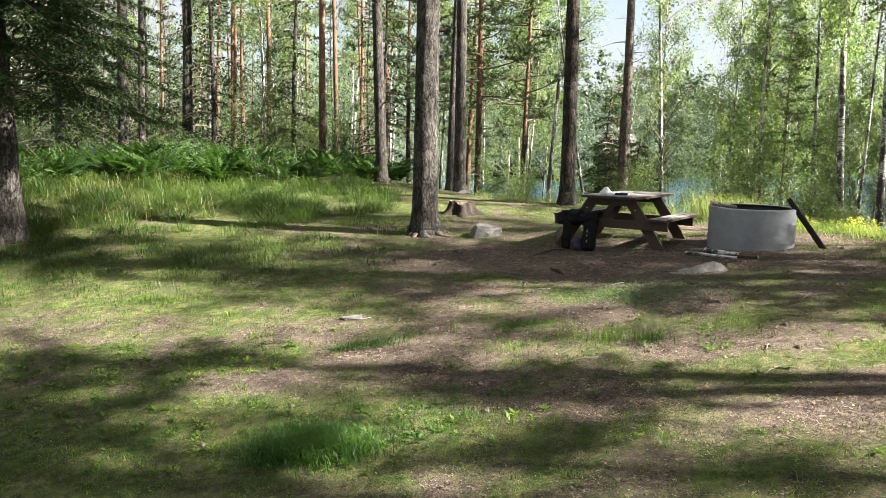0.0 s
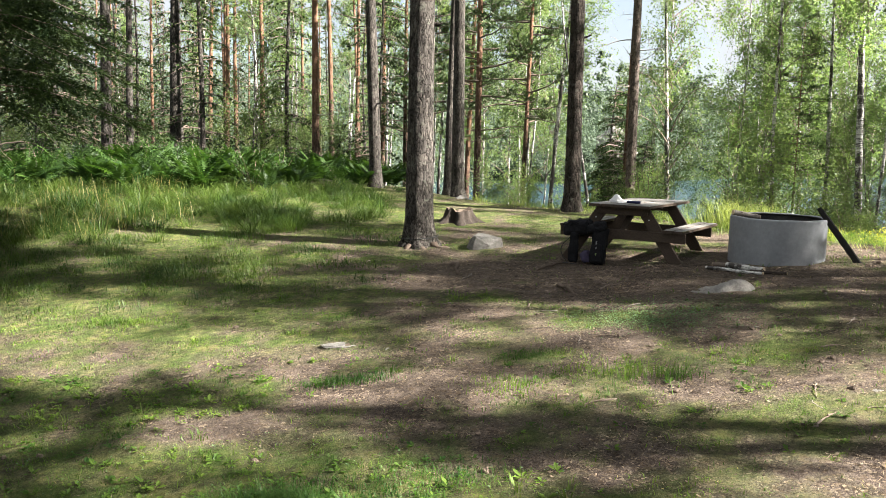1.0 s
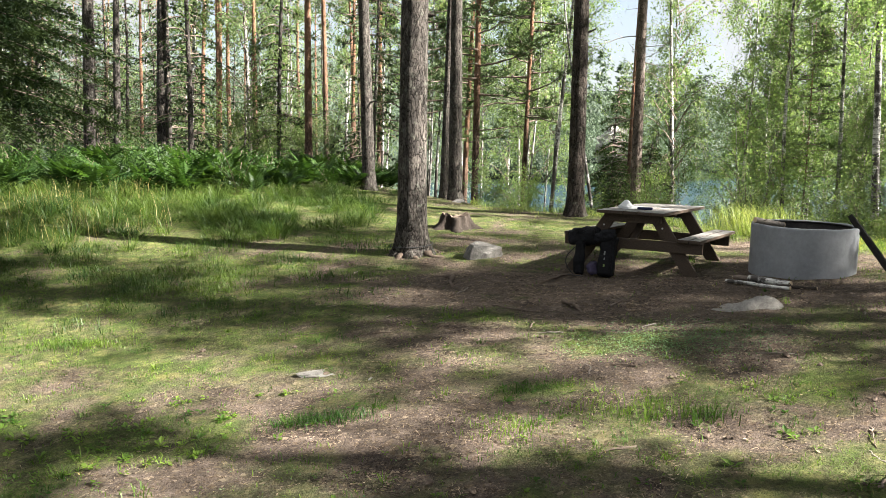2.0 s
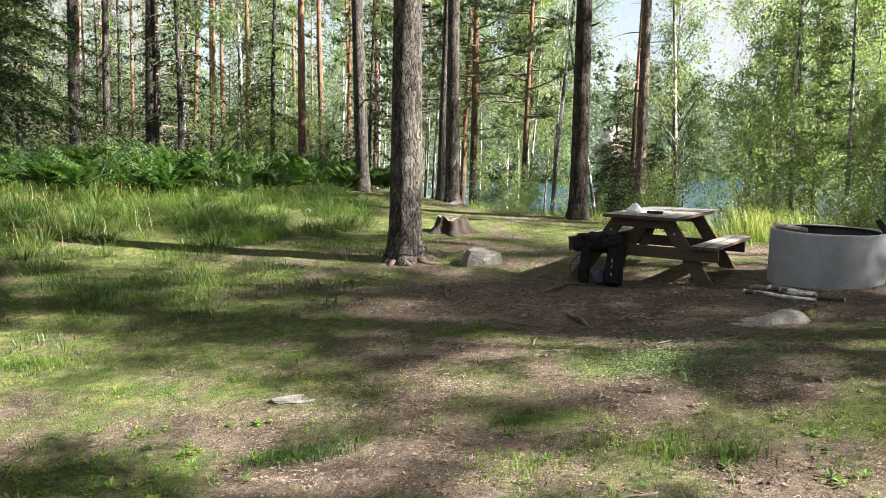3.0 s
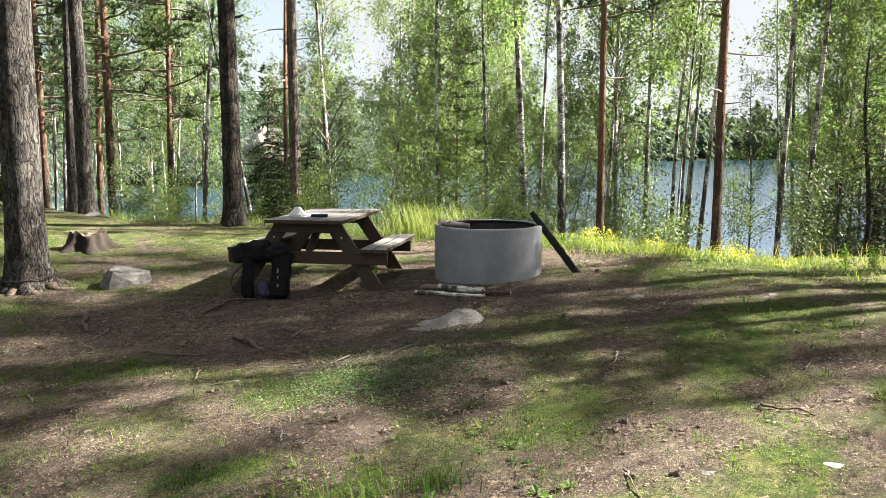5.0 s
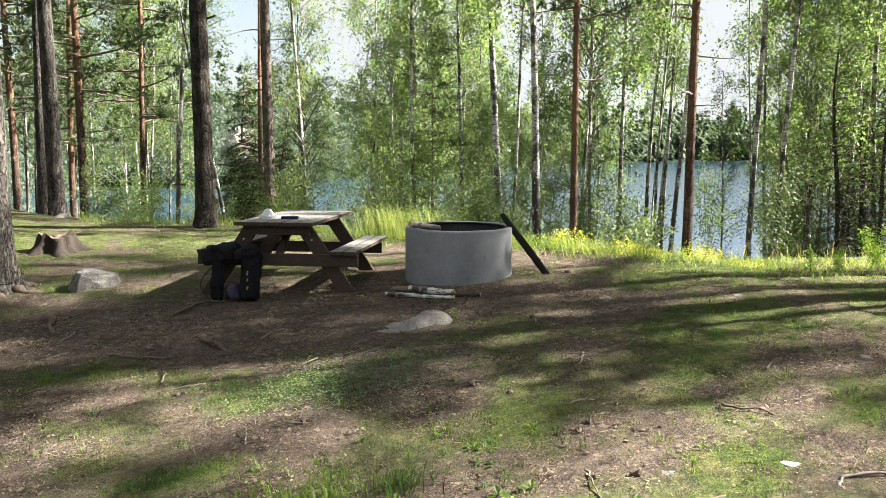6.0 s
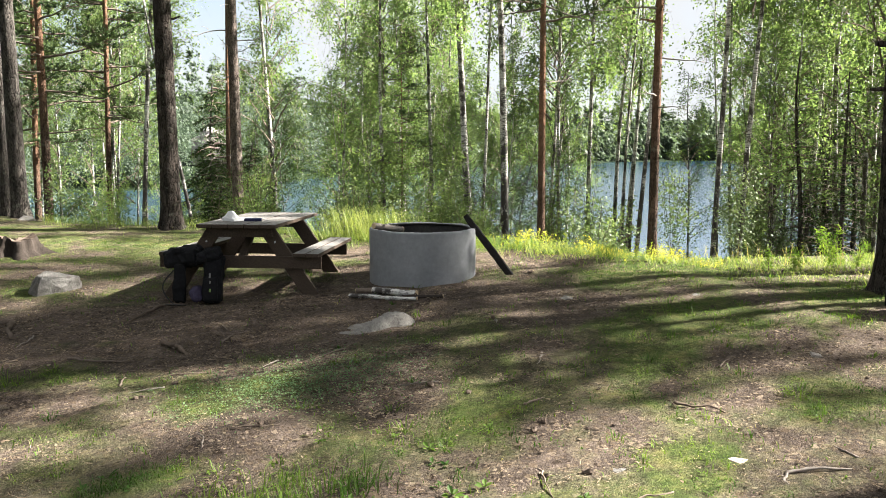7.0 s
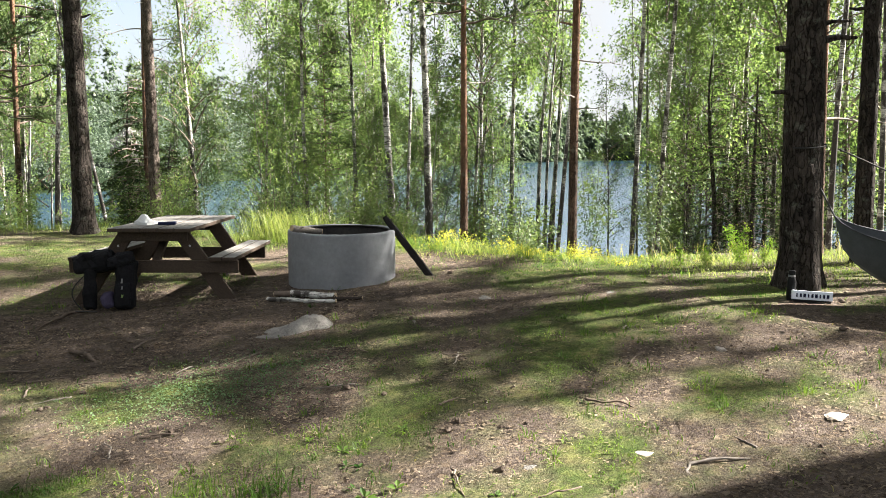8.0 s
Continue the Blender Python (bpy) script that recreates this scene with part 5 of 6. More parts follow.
build_slab()
rock(-0.9, 9.95, (0.34, 0.13, 0.035), 9, "flat grey stone level with the turf", 10, 0.3, points=60)
rock(4.22, 7.44, (0.13, 0.11, 0.035), 12, "small pale stone in the litter", 0, 0.45, "pale_scar", points=60)
rock(3.5, 7.68, (0.06, 0.05, 0.04), 27, "small grey stone in the litter", 0, 0.2)
rock(5.56, 7.02, (0.2, 0.1, 0.035), 14, "pale flat stone in the litter", 15, 0.5, "pale_scar", points=60)
rock(5.94, 8.37, (0.09, 0.06, 0.05), 31, "small pale stone in the litter", 50, 0.3, "pale_rock")
rock(0.5, 22.4, (0.2, 0.17, 0.16), 16, "pale rounded boulder at the foot of a pine", 0, 0.1, "granite")
rock(5.55, 11.2, (0.16, 0.1, 0.05), 18, "small grey stone sunk in soil", 40, 0.4)
rock(6.66, 10.38, (0.18, 0.12, 0.05), 19, "small grey stone sunk in soil", 70, 0.4)
rock(-0.45, 9.75, (0.14, 0.07, 0.04), 23, "flat grey stone level with the turf", 70, 0.3)


def build_stump():
    x, y = 0.36, 17.85
    S = new("tree_stump")
    S.matrix_world = pose(x, y, height(x, y))
    rng = np.random.default_rng(77)
    n, a = 40, np.linspace(0, 2 * np.pi, 40, endpoint=False)
    z = np.array([-0.1, 0.0, 0.05, 0.1, 0.16, 0.21, 0.25])
    r = np.array([0.5, 0.4, 0.32, 0.275, 0.255, 0.245, 0.235])
    lob = 1 + (0.32 * np.cos(a * 5 + 1) + 0.2 * np.cos(a * 8))[None, :] * np.clip(1 - z / 0.3, 0, 1)[:, None]
    rr = r[:, None] * lob * (1 + rng.uniform(-0.06, 0.06, (7, n)) + 0.09 * np.cos(a * 11 + 2) * (0.4 + z[:, None] * 2))
    zz = np.broadcast_to(z[:, None], rr.shape).copy()
    zz[-1] += 0.035 * np.sin(a * 2 + 1) + 0.02 * np.sin(a * 5) + rng.uniform(-0.025, 0.025, n)
    V = np.stack([rr * np.cos(a), rr * np.sin(a), zz], -1).reshape(-1, 3)
    i, j = np.meshgrid(np.arange(6), np.arange(n), indexing="ij")
    Fq = np.stack([i * n + j, i * n + (j + 1) % n, (i + 1) * n + (j + 1) % n, (i + 1) * n + j], -1).reshape(-1, 4)
    part("bark_side", quick_mesh("bark_side", V, Fq, M["stump"], True), None, S)
    top = np.concatenate([V[-n:], np.stack([0.55 * rr[-1] * np.cos(a), 0.55 * rr[-1] * np.sin(a), 0.23 + rng.uniform(-.02, .02, n)], -1), [[0, 0, 0.2]]])
    ft = np.concatenate([np.stack([np.arange(n), (np.arange(n) + 1) % n, n + (np.arange(n) + 1) % n], -1), np.stack([np.arange(n), n + (np.arange(n) + 1) % n, n + np.arange(n)], -1),
                         np.stack([n + np.arange(n), n + (np.arange(n) + 1) % n, np.full(n, 2 * n)], -1)])
    part("cut_top", quick_mesh("cut_top", top, ft, M["root"], False), None, S, "brown rotting cut top")
    tagged(S, "old rotting tree stump with spreading roots", "stump")


build_stump()


def root(name, pts, r, mat, label, category="root", group="surface roots"):
    """A root or fallen branch lying along the ground through the given places."""
    t = Tubes()
    pts = np.array(pts, float)
    rng = np.random.default_rng(int(abs(pts[0, 0]) * 100) + len(pts))
    n = 4 * len(pts)
    k = np.linspace(0, len(pts) - 1, n)
    x, y = np.interp(k, np.arange(len(pts)), pts[:, 0]), np.interp(k, np.arange(len(pts)), pts[:, 1])
    kink = 0.22 * float(np.hypot(*np.diff(pts[:, :2], axis=0).T).sum()) / n
    x, y = x + rng.normal(0, kink, n), y + rng.normal(0, kink, n)
    z = relief(x, y) + np.interp(k, np.arange(len(pts)), pts[:, 2]) + rng.normal(0, 0.2 * kink, n)
    thick = r * np.interp(k, [0, len(pts) - 1], [1, 0.4]) * rng.uniform(0.7, 1.25, n)
    t.add(np.stack([x, y, z], -1), thick, 8, 0.3, rng, cap=True)
    for i in rng.integers(1, n - 1, 3 if r > 0.012 else 1):
        az, l = rng.uniform(0, 6.28), rng.uniform(0.05, 0.16)
        tip = (x[i] + l * math.cos(az), y[i] + l * math.sin(az))
        t.add([(x[i], y[i], z[i]), (tip[0], tip[1], height(*tip) + rng.uniform(0.0, 0.015))], [thick[i] * 0.5, thick[i] * 0.2], 6, 0.2, rng, cap=True)
    return tagged(new(name, t.mesh(name, mat)), label, category, group)


for az, l in ((20, 0.6), (75, 0.5), (-35, 0.75), (-80, 0.5), (-120, 0.6), (150, 0.5), (200, 0.6)):
    c, s = math.cos(radians(az)), math.sin(radians(az))
    root("root", [(-0.34 + c * 0.2, 15.41 + s * 0.2, 0.06), (-0.34 + c * 0.4, 15.41 + s * 0.4, 0.0), (-0.34 + c * l * 0.8 + 0.06, 15.41 + s * l * 0.8, -0.02), (-0.34 + c * l * 1.2, 15.41 + s * l * 1.2 + 0.1, -0.07)], 0.055, M["root"], "gnarled pine root at the trunk foot")
root("root", [(0.2, 13.9, -0.02), (0.28, 13.6, 0.05), (0.25, 13.3, 0.03), (0.3, 13.1, -0.03)], 0.042, M["root"], "bare knobbly root breaking through the soil")
root("root", [(1.6, 12.2, -0.02), (1.57, 12.0, 0.03), (1.68, 11.75, 0.035), (1.72, 11.6, -0.03)], 0.03, M["root"], "bare knobbly root breaking through the soil")
root("fallen_branch", [(0.75, 12.0, 0.02), (0.95, 11.75, 0.03), (1.2, 11.62, 0.02)], 0.014, M["twig"], "grey fallen branch on the soil", "branch", "fallen branches")
root("fallen_branch", [(2.05, 11.75, 0.01), (2.2, 11.95, 0.02), (2.35, 12.0, 0.01)], 0.013, M["twig"], "grey fallen branch on the soil", "branch", "fallen branches")
root("fallen_branch", [(4.4, 8.22, 0.03), (4.46, 8.12, 0.015), (4.57, 8.05, 0.02), (4.6, 7.95, 0.0)], 0.011, M["root"], "grey knobbly branch piece on the litter", "branch", "fallen branches")
root("fallen_branch", [(4.16, 7.06, 0.0), (4.25, 7.12, 0.02), (4.42, 7.05, 0.025), (4.6, 6.95, 0.0)], 0.013, M["dead_twig"], "pale crooked branch lying in shade", "branch", "fallen branches")
root("root", [(2.0, 13.6, 0.0), (1.75, 13.5, 0.03), (1.5, 13.2, 0.02), (1.3, 13.1, -0.03)], 0.022, M["root"], "low root crossing the trodden soil")


def build_sticks():
    """Thin broken sticks strewn over the trodden soil."""
    rng = np.random.default_rng(58)
    for k in range(46):
        x, y = (rng.uniform(-1.6, 2.4), rng.uniform(10.6, 14.2)) if k < 24 else (rng.uniform(1.2, 7.2), rng.uniform(7.0, 11.0))
        az, l = rng.uniform(0, 6.28), rng.uniform(0.12, 0.38)
        dx, dy = l * math.cos(az), l * math.sin(az)
        root("fallen_stick", [(x, y, 0.012), (x + dx * 0.5 + rng.normal(0, 0.02), y + dy * 0.5, 0.02), (x + dx, y + dy, 0.01)], rng.uniform(0.005, 0.011),
             M["twig" if k % 3 else "dead_twig"], "thin broken stick on the trodden soil", "stick", "fallen sticks")


build_sticks()


# ---------------------------------------------------------------- sign, bottle, hammock
def build_sign():
    x, y = 7.76, 8.83
    S = new("sign")
    S.matrix_world = pose(x, y, height(x, y) + 0.012, 0, 3, -38)
    part("sign_box", box((0.375, 0.05, 0.088), (0, 0, 0.06), (-8, 0, 0)), M["white_plastic"], S, bevel=0.006)
    part("sign_foot", box((0.35, 0.08, 0.02), (0, 0.01, 0.005)), M["black_plastic"], S, "", 0.004)
    for k in range(9):
        w = 0.012 + 0.006 * (k * 7 % 3)
        part("letter_bar", box((w, 0.006, 0.036), (-0.148 + k * 0.036, -0.0275, 0.061), (-8, 0, 0)), M["navy"], S, "dark blue lettering bar", 0.001)
    tagged(S, "small white box sign with blue lettering at a pine foot", "sign")


build_sign()


def build_bottle():
    x, y = 7.68, 9.0
    B = new("bottle")
    B.matrix_world = pose(x, y, height(x, y) - 0.005)

    def lathe(profile, mat, name, label=""):
        n = 20
        a = np.linspace(0, 2 * np.pi, n, endpoint=False)
        V = np.concatenate([np.stack([r * np.cos(a), r * np.sin(a), np.full(n, z)], -1) for r, z in profile])
        k = len(profile)
        i, j = np.meshgrid(np.arange(k - 1), np.arange(n), indexing="ij")
        part(name, quick_mesh(name, V, np.stack([i * n + j, i * n + (j + 1) % n, (i + 1) * n + (j + 1) % n, (i + 1) * n + j], -1).reshape(-1, 4), M[mat], True), None, B, label)
    lathe([(0.001, 0), (0.04, 0), (0.043, 0.01), (0.043, 0.2), (0.036, 0.235), (0.03, 0.245)], "black_plastic", "body")
    lathe([(0.033, 0.245), (0.034, 0.25), (0.034, 0.262), (0.033, 0.265)], "white_print", "collar", "pale collar")
    lathe([(0.032, 0.265), (0.034, 0.27), (0.033, 0.3), (0.028, 0.307), (0.001, 0.308)], "black_plastic", "cap")
    tagged(B, "black thermos bottle standing beside the white sign", "bottle")


build_bottle()


def build_hammock():
    a, b = Vector((8.0, 8.79, 0.95)), Vector((9.4, 5.75, 1.25))
    H = new("hammock")
    H.matrix_world = pose(*a)
    d = b - a
    across = Vector((d.y, -d.x, 0)).normalized()
    n, w = 40, 17
    V = []
    for i in range(n):
        f = i / (n - 1)
        sag = -0.95 * math.sin(f * math.pi) ** 0.45
        half = 0.02 + 0.5 * math.sin(f * math.pi) ** 0.6
        for j in range(w):
            g = j / (w - 1) * 2 - 1
            edge = abs(g) ** 2 * 0.58 * math.sin(f * math.pi) ** 0.35
            p = d * f + across * (g * half) + Vector((0, 0, sag + edge + 0.012 * math.sin(j * 2.1 + i * 0.3)))
            V.append(tuple(p))
    i, j = np.meshgrid(np.arange(n - 1), np.arange(w - 1), indexing="ij")
    q = np.stack([i * w + j, (i + 1) * w + j, (i + 1) * w + j + 1, i * w + j + 1], -1).reshape(-1, 4)
    V = np.array(V)
    part("cloth", quick_mesh("cloth", V, q, M["hammock"], True), None, H)
    part("lining", quick_mesh("lining", V + np.array([0, 0, 0.006]), q, M["hammock_in"], True), None, H, "dark inner cloth")
    t = Tubes()
    for g in (0, w - 1):
        t.add(V.reshape(n, w, 3)[:, g], np.full(n, 0.008), 5)
    part("hem", t.mesh("hem", M["hammock_in"]), None, H)
    for end, target in ((Vector((0, 0, 0)), Vector((8.42, 9.25, 1.2)) - a), (d, Vector((9.54, 5.3, 1.45)) - a)):
        rope = Tubes()
        s = np.linspace(0, 1, 10)[:, None]
        rope.add(np.array(end) * (1 - s) + np.array(target) * s, np.full(10, 0.011), 6)
        part("rope", rope.mesh("rope", M["rope"]), None, H, "black suspension rope")
    guy = Tubes()
    guy.add(np.array([(8.5, 9.12, 1.6), (9.35, 8.6, 1.16), (10.2, 8.08, 0.74), (11.1, 7.55, 0.2)]) - np.array(a), np.full(4, 0.009), 5)
    part("guy_rope", guy.mesh("guy_rope", M["rope"]), None, H, "thin dark guy rope")
    tagged(H, "grey nylon hammock slung between two pines", "hammock")


build_hammock()

# ---------------------------------------------------------------- ground cover
def blades(places, tall, rng, wide=0.006, bend=0.5, az=None):
    """Bent grass blades at the given places: a quad and a tip each, as triangles."""
    n = len(places)
    az = rng.uniform(0, 2 * np.pi, n) if az is None else az
    out = np.stack([np.cos(az), np.sin(az), np.zeros(n)], -1)
    side = np.stack([-out[:, 1], out[:, 0], np.zeros(n)], -1)
    h = (tall * rng.uniform(0.45, 1.25, n))[:, None]
    b = (bend * rng.uniform(0.2, 1.2, n))[:, None]
    w = wide * rng.uniform(0.6, 1.3, n)[:, None]
    up = np.array([0, 0, 1.0])
    mid = places + up * h * 0.6 + out * h * b * 0.3
    tip = places + up * h * (1 - 0.35 * b) + out * h * b
    V = np.stack([places - side * w, places + side * w, mid + side * w * 0.75, mid - side * w * 0.75, tip], 1).reshape(-1, 3)
    k = np.arange(n)[:, None] * 5
    return V, np.concatenate([k + [0, 1, 2], k + [0, 2, 3], k + [3, 2, 4]])


def scatter(n, x0, x1, y0, y1, weight, rng, sink=0.01):
    x, y = rng.uniform(x0, x1, n), rng.uniform(y0, y1, n)
    keep = rng.uniform(0, 1, n) < weight(x, y)
    x, y = x[keep], y[keep]
    return np.stack([x, y, relief(x, y) - sink], -1)


def stuff(name, V, F, mat, label, category):
    return tagged(new(name, quick_mesh(name, V, F, mat)), label, category, kind="stuff")


def build_grass():
    rng = np.random.default_rng(61)
    def lawn(x, y):
        clumps = np.clip(0.35 + 1.1 * lattice(x * 5, y * 5, 41) + 0.7 * lattice(x * 11, y * 11, 42), 0.05, 1)
        return np.clip(turf_weight(x, y) * 1.5 - 0.25, 0.03, 1) * clumps * np.clip(1.3 - (y - 4) / 16, 0.22, 1)
    short = scatter(290000, -9, 10.5, 3.2, 19, lawn, rng)
    stuff("short_grass", *blades(short, 0.062, rng, 0.0038, 1.2), M["grass"], "short green grass over the clearing", "grass")
    dry = scatter(32000, -9, 10.5, 3.6, 17, lambda x, y: lawn(x, y) * 0.6 + 0.03, rng)
    stuff("dry_turf", *blades(dry, 0.04, rng, 0.003, 1.6), M["straw"], "dry bleached grass in the turf", "grass")
    green = [(-1.05, 6.4, 0.42, 0.3, 3600, 0.19), (-0.75, 6.3, 0.3, 0.2, 1200, 0.15), (-0.1, 6.7, 0.6, 0.4, 1000, 0.08), (-0.84, 8.85, 0.45, 0.16, 600, 0.08), (1.77, 8.5, 0.3, 0.2, 170, 0.15), (2.1, 8.36, 0.26, 0.18, 150, 0.15), (1.3, 8.75, 0.3, 0.2, 120, 0.1),
             (0.69, 8.45, 0.4, 0.25, 300, 0.08), (0.95, 9.2, 0.4, 0.12, 400, 0.07), (-3.8, 11.2, 0.6, 0.2, 800, 0.1), (-3.0, 6.6, 1.0, 0.6, 700, 0.08), (2.6, 7.4, 1.0, 0.3, 300, 0.06)]
    ps, hs = [], []
    for cx, cy, a, b, n, h in green:
        x, y = rng.normal(cx, a * 0.5, n), rng.normal(cy, b * 0.5, n)
        ps.append(np.stack([x, y, relief(x, y) - 0.01], -1))
        hs.append(np.full(n, h))
    for name, pick, mat, label in (("tuft_grass", slice(0, 4), "lush", "lush green grass tufts in the clearing"), ("pale_tufts", slice(4, None), "grass", "thin yellowish grass tufts on bare soil")):
        stuff(name, *blades(np.concatenate(ps[pick]), np.concatenate(hs[pick]), rng, 0.0034, 1.1), M[mat], label, "grass")

    c = scatter(2600, -7, 10, 4.4, 14.5, lambda x, y: np.clip(turf_weight(x, y) * 1.3 - 0.3, 0.04, 1) * np.clip(0.4 + 1.4 * lattice(x * 1.4, y * 1.4, 47), 0.03, 1), rng)
    per = 16
    size = np.repeat(0.35 + 0.9 * rng.uniform(0, 1, len(c)) ** 2, per)
    off = rng.normal(0, 0.035, (len(c) * per, 3)) * np.array([1, 1, 0])
    m = np.repeat(c, per, 0) + off * size[:, None]
    stuff("grass_tufts", *blades(m, 0.1 * size, rng, 0.0042, 1.5, np.arctan2(off[:, 1], off[:, 0])), M["grass"], "small green grass tufts across the clearing", "grass")

    def meadow(x, y):
        w = np.clip((y - 15.6 - 0.25 * (x + 6)) / 1.5, 0, 1) * np.clip((-0.9 - x) / 1.2, 0, 1) * np.clip((24 - y) / 4, 0.1, 1)
        return w * (0.6 + 0.4 * lattice(x * 0.9, y * 0.9, 15))
    c = scatter(2600, -13, -0.8, 14.5, 25, meadow, rng)
    per = 54
    n = len(c) * per
    size = np.repeat(0.35 + 1.25 * rng.uniform(0, 1, len(c)) ** 1.6, per)
    off = rng.normal(0, 0.075, (n, 3)) * np.array([1, 1, 0])
    m = np.repeat(c, per, 0) + off
    way = np.arctan2(off[:, 1], off[:, 0]) + rng.normal(0, 0.5, n)
    m[:, 2] = relief(m[:, 0], m[:, 1]) - 0.01
    stuff("meadow_grass", *blades(m, 0.33 * size, rng, 0.005, 2.5, way), M["meadow"], "long soft meadow grass before the ferns", "grass")
    rough = scatter(34000, -9, 0.2, 11.2, 16.8, lambda x, y: np.clip((-0.2 - x) / 2.5, 0, 1) * np.clip((y - 11 - 0.2 * (x + 6)) / 2, 0, 1) * np.clip(0.5 + 1.2 * lattice(x * 1.8, y * 1.8, 19) + 0.5 * lattice(x * 5, y * 5, 20), 0.06, 1), rng)
    stuff("rough_grass", *blades(rough, 0.13 + 0.05 * lattice(rough[:, 0] * 1.8, rough[:, 1] * 1.8, 19), rng, 0.005, 1.8), M["meadow"], "soft ankle-high grass at the edge of the clearing", "grass")
    m2 = scatter(2600, -10, -3, 16, 21, lambda x, y: meadow(x, y) * np.clip(2 * lattice(x * 0.8, y * 0.8, 17), 0, 1), rng)
    stuff("dry_grass", *blades(m2, 0.6, rng, 0.003, 1.1), M["straw"], "dry straw-coloured grass stalks", "grass")

    def brow(x, y):
        s = beyond(x, y)
        return np.exp(-((s - 0.5) / 0.75) ** 2) * np.where(x > 4.5, 1.0, 0.35)
    b = scatter(150000, 0.8, 16, 8, 24, brow, rng)
    stuff("brow_grass", *blades(b, np.where(b[:, 0] < 7.8, 0.2, 0.12) * (1 + 0.6 * lattice(b[:, 0] * 2.2, b[:, 1] * 2.2, 77)), rng, 0.0036, 2.0), M["lightened_grass"], "long sunlit grass along the brow of the bank", "grass")
    b2 = scatter(2600, 4, 15, 9, 19, lambda x, y: np.exp(-((beyond(x, y) - 1.0) / 0.6) ** 2), rng)
    stuff("brow_straw", *blades(b2, 0.34, rng, 0.003, 1.1), M["straw"], "dry grass stalks along the brow of the bank", "grass")
    c = rng.normal(0, 1, (900, 2)) * np.array([0.45, 0.3]) + np.array([5.6, 16.9])
    stuff("straw_clump", *blades(np.stack([c[:, 0], c[:, 1], relief(c[:, 0], c[:, 1]) - 0.01], -1), 0.7, rng, 0.004, 1.3), M["lightened_grass"], "tall straw-coloured grass clump on the bank", "grass")
    yl = scatter(46000, 5.8, 8.1, 11, 16, lambda x, y: np.exp(-((beyond(x, y) - 0.7) / 0.42) ** 2) * np.clip(0.5 + 1.2 * lattice(x * 3, y * 3, 78), 0.05, 1), rng)
    yl[:, 2] += 0.27 * rng.uniform(0.1, 1, len(yl)) ** 0.8 * (0.7 + 0.6 * lattice(yl[:, 0] * 4, yl[:, 1] * 4, 79))
    v, f = leaf_quads(yl, 0.025, rng)
    stuff("yellow_herbs", v, f, M["yellow_leaf"], "yellow flowering herbs along the brow", "herbs")


build_grass()


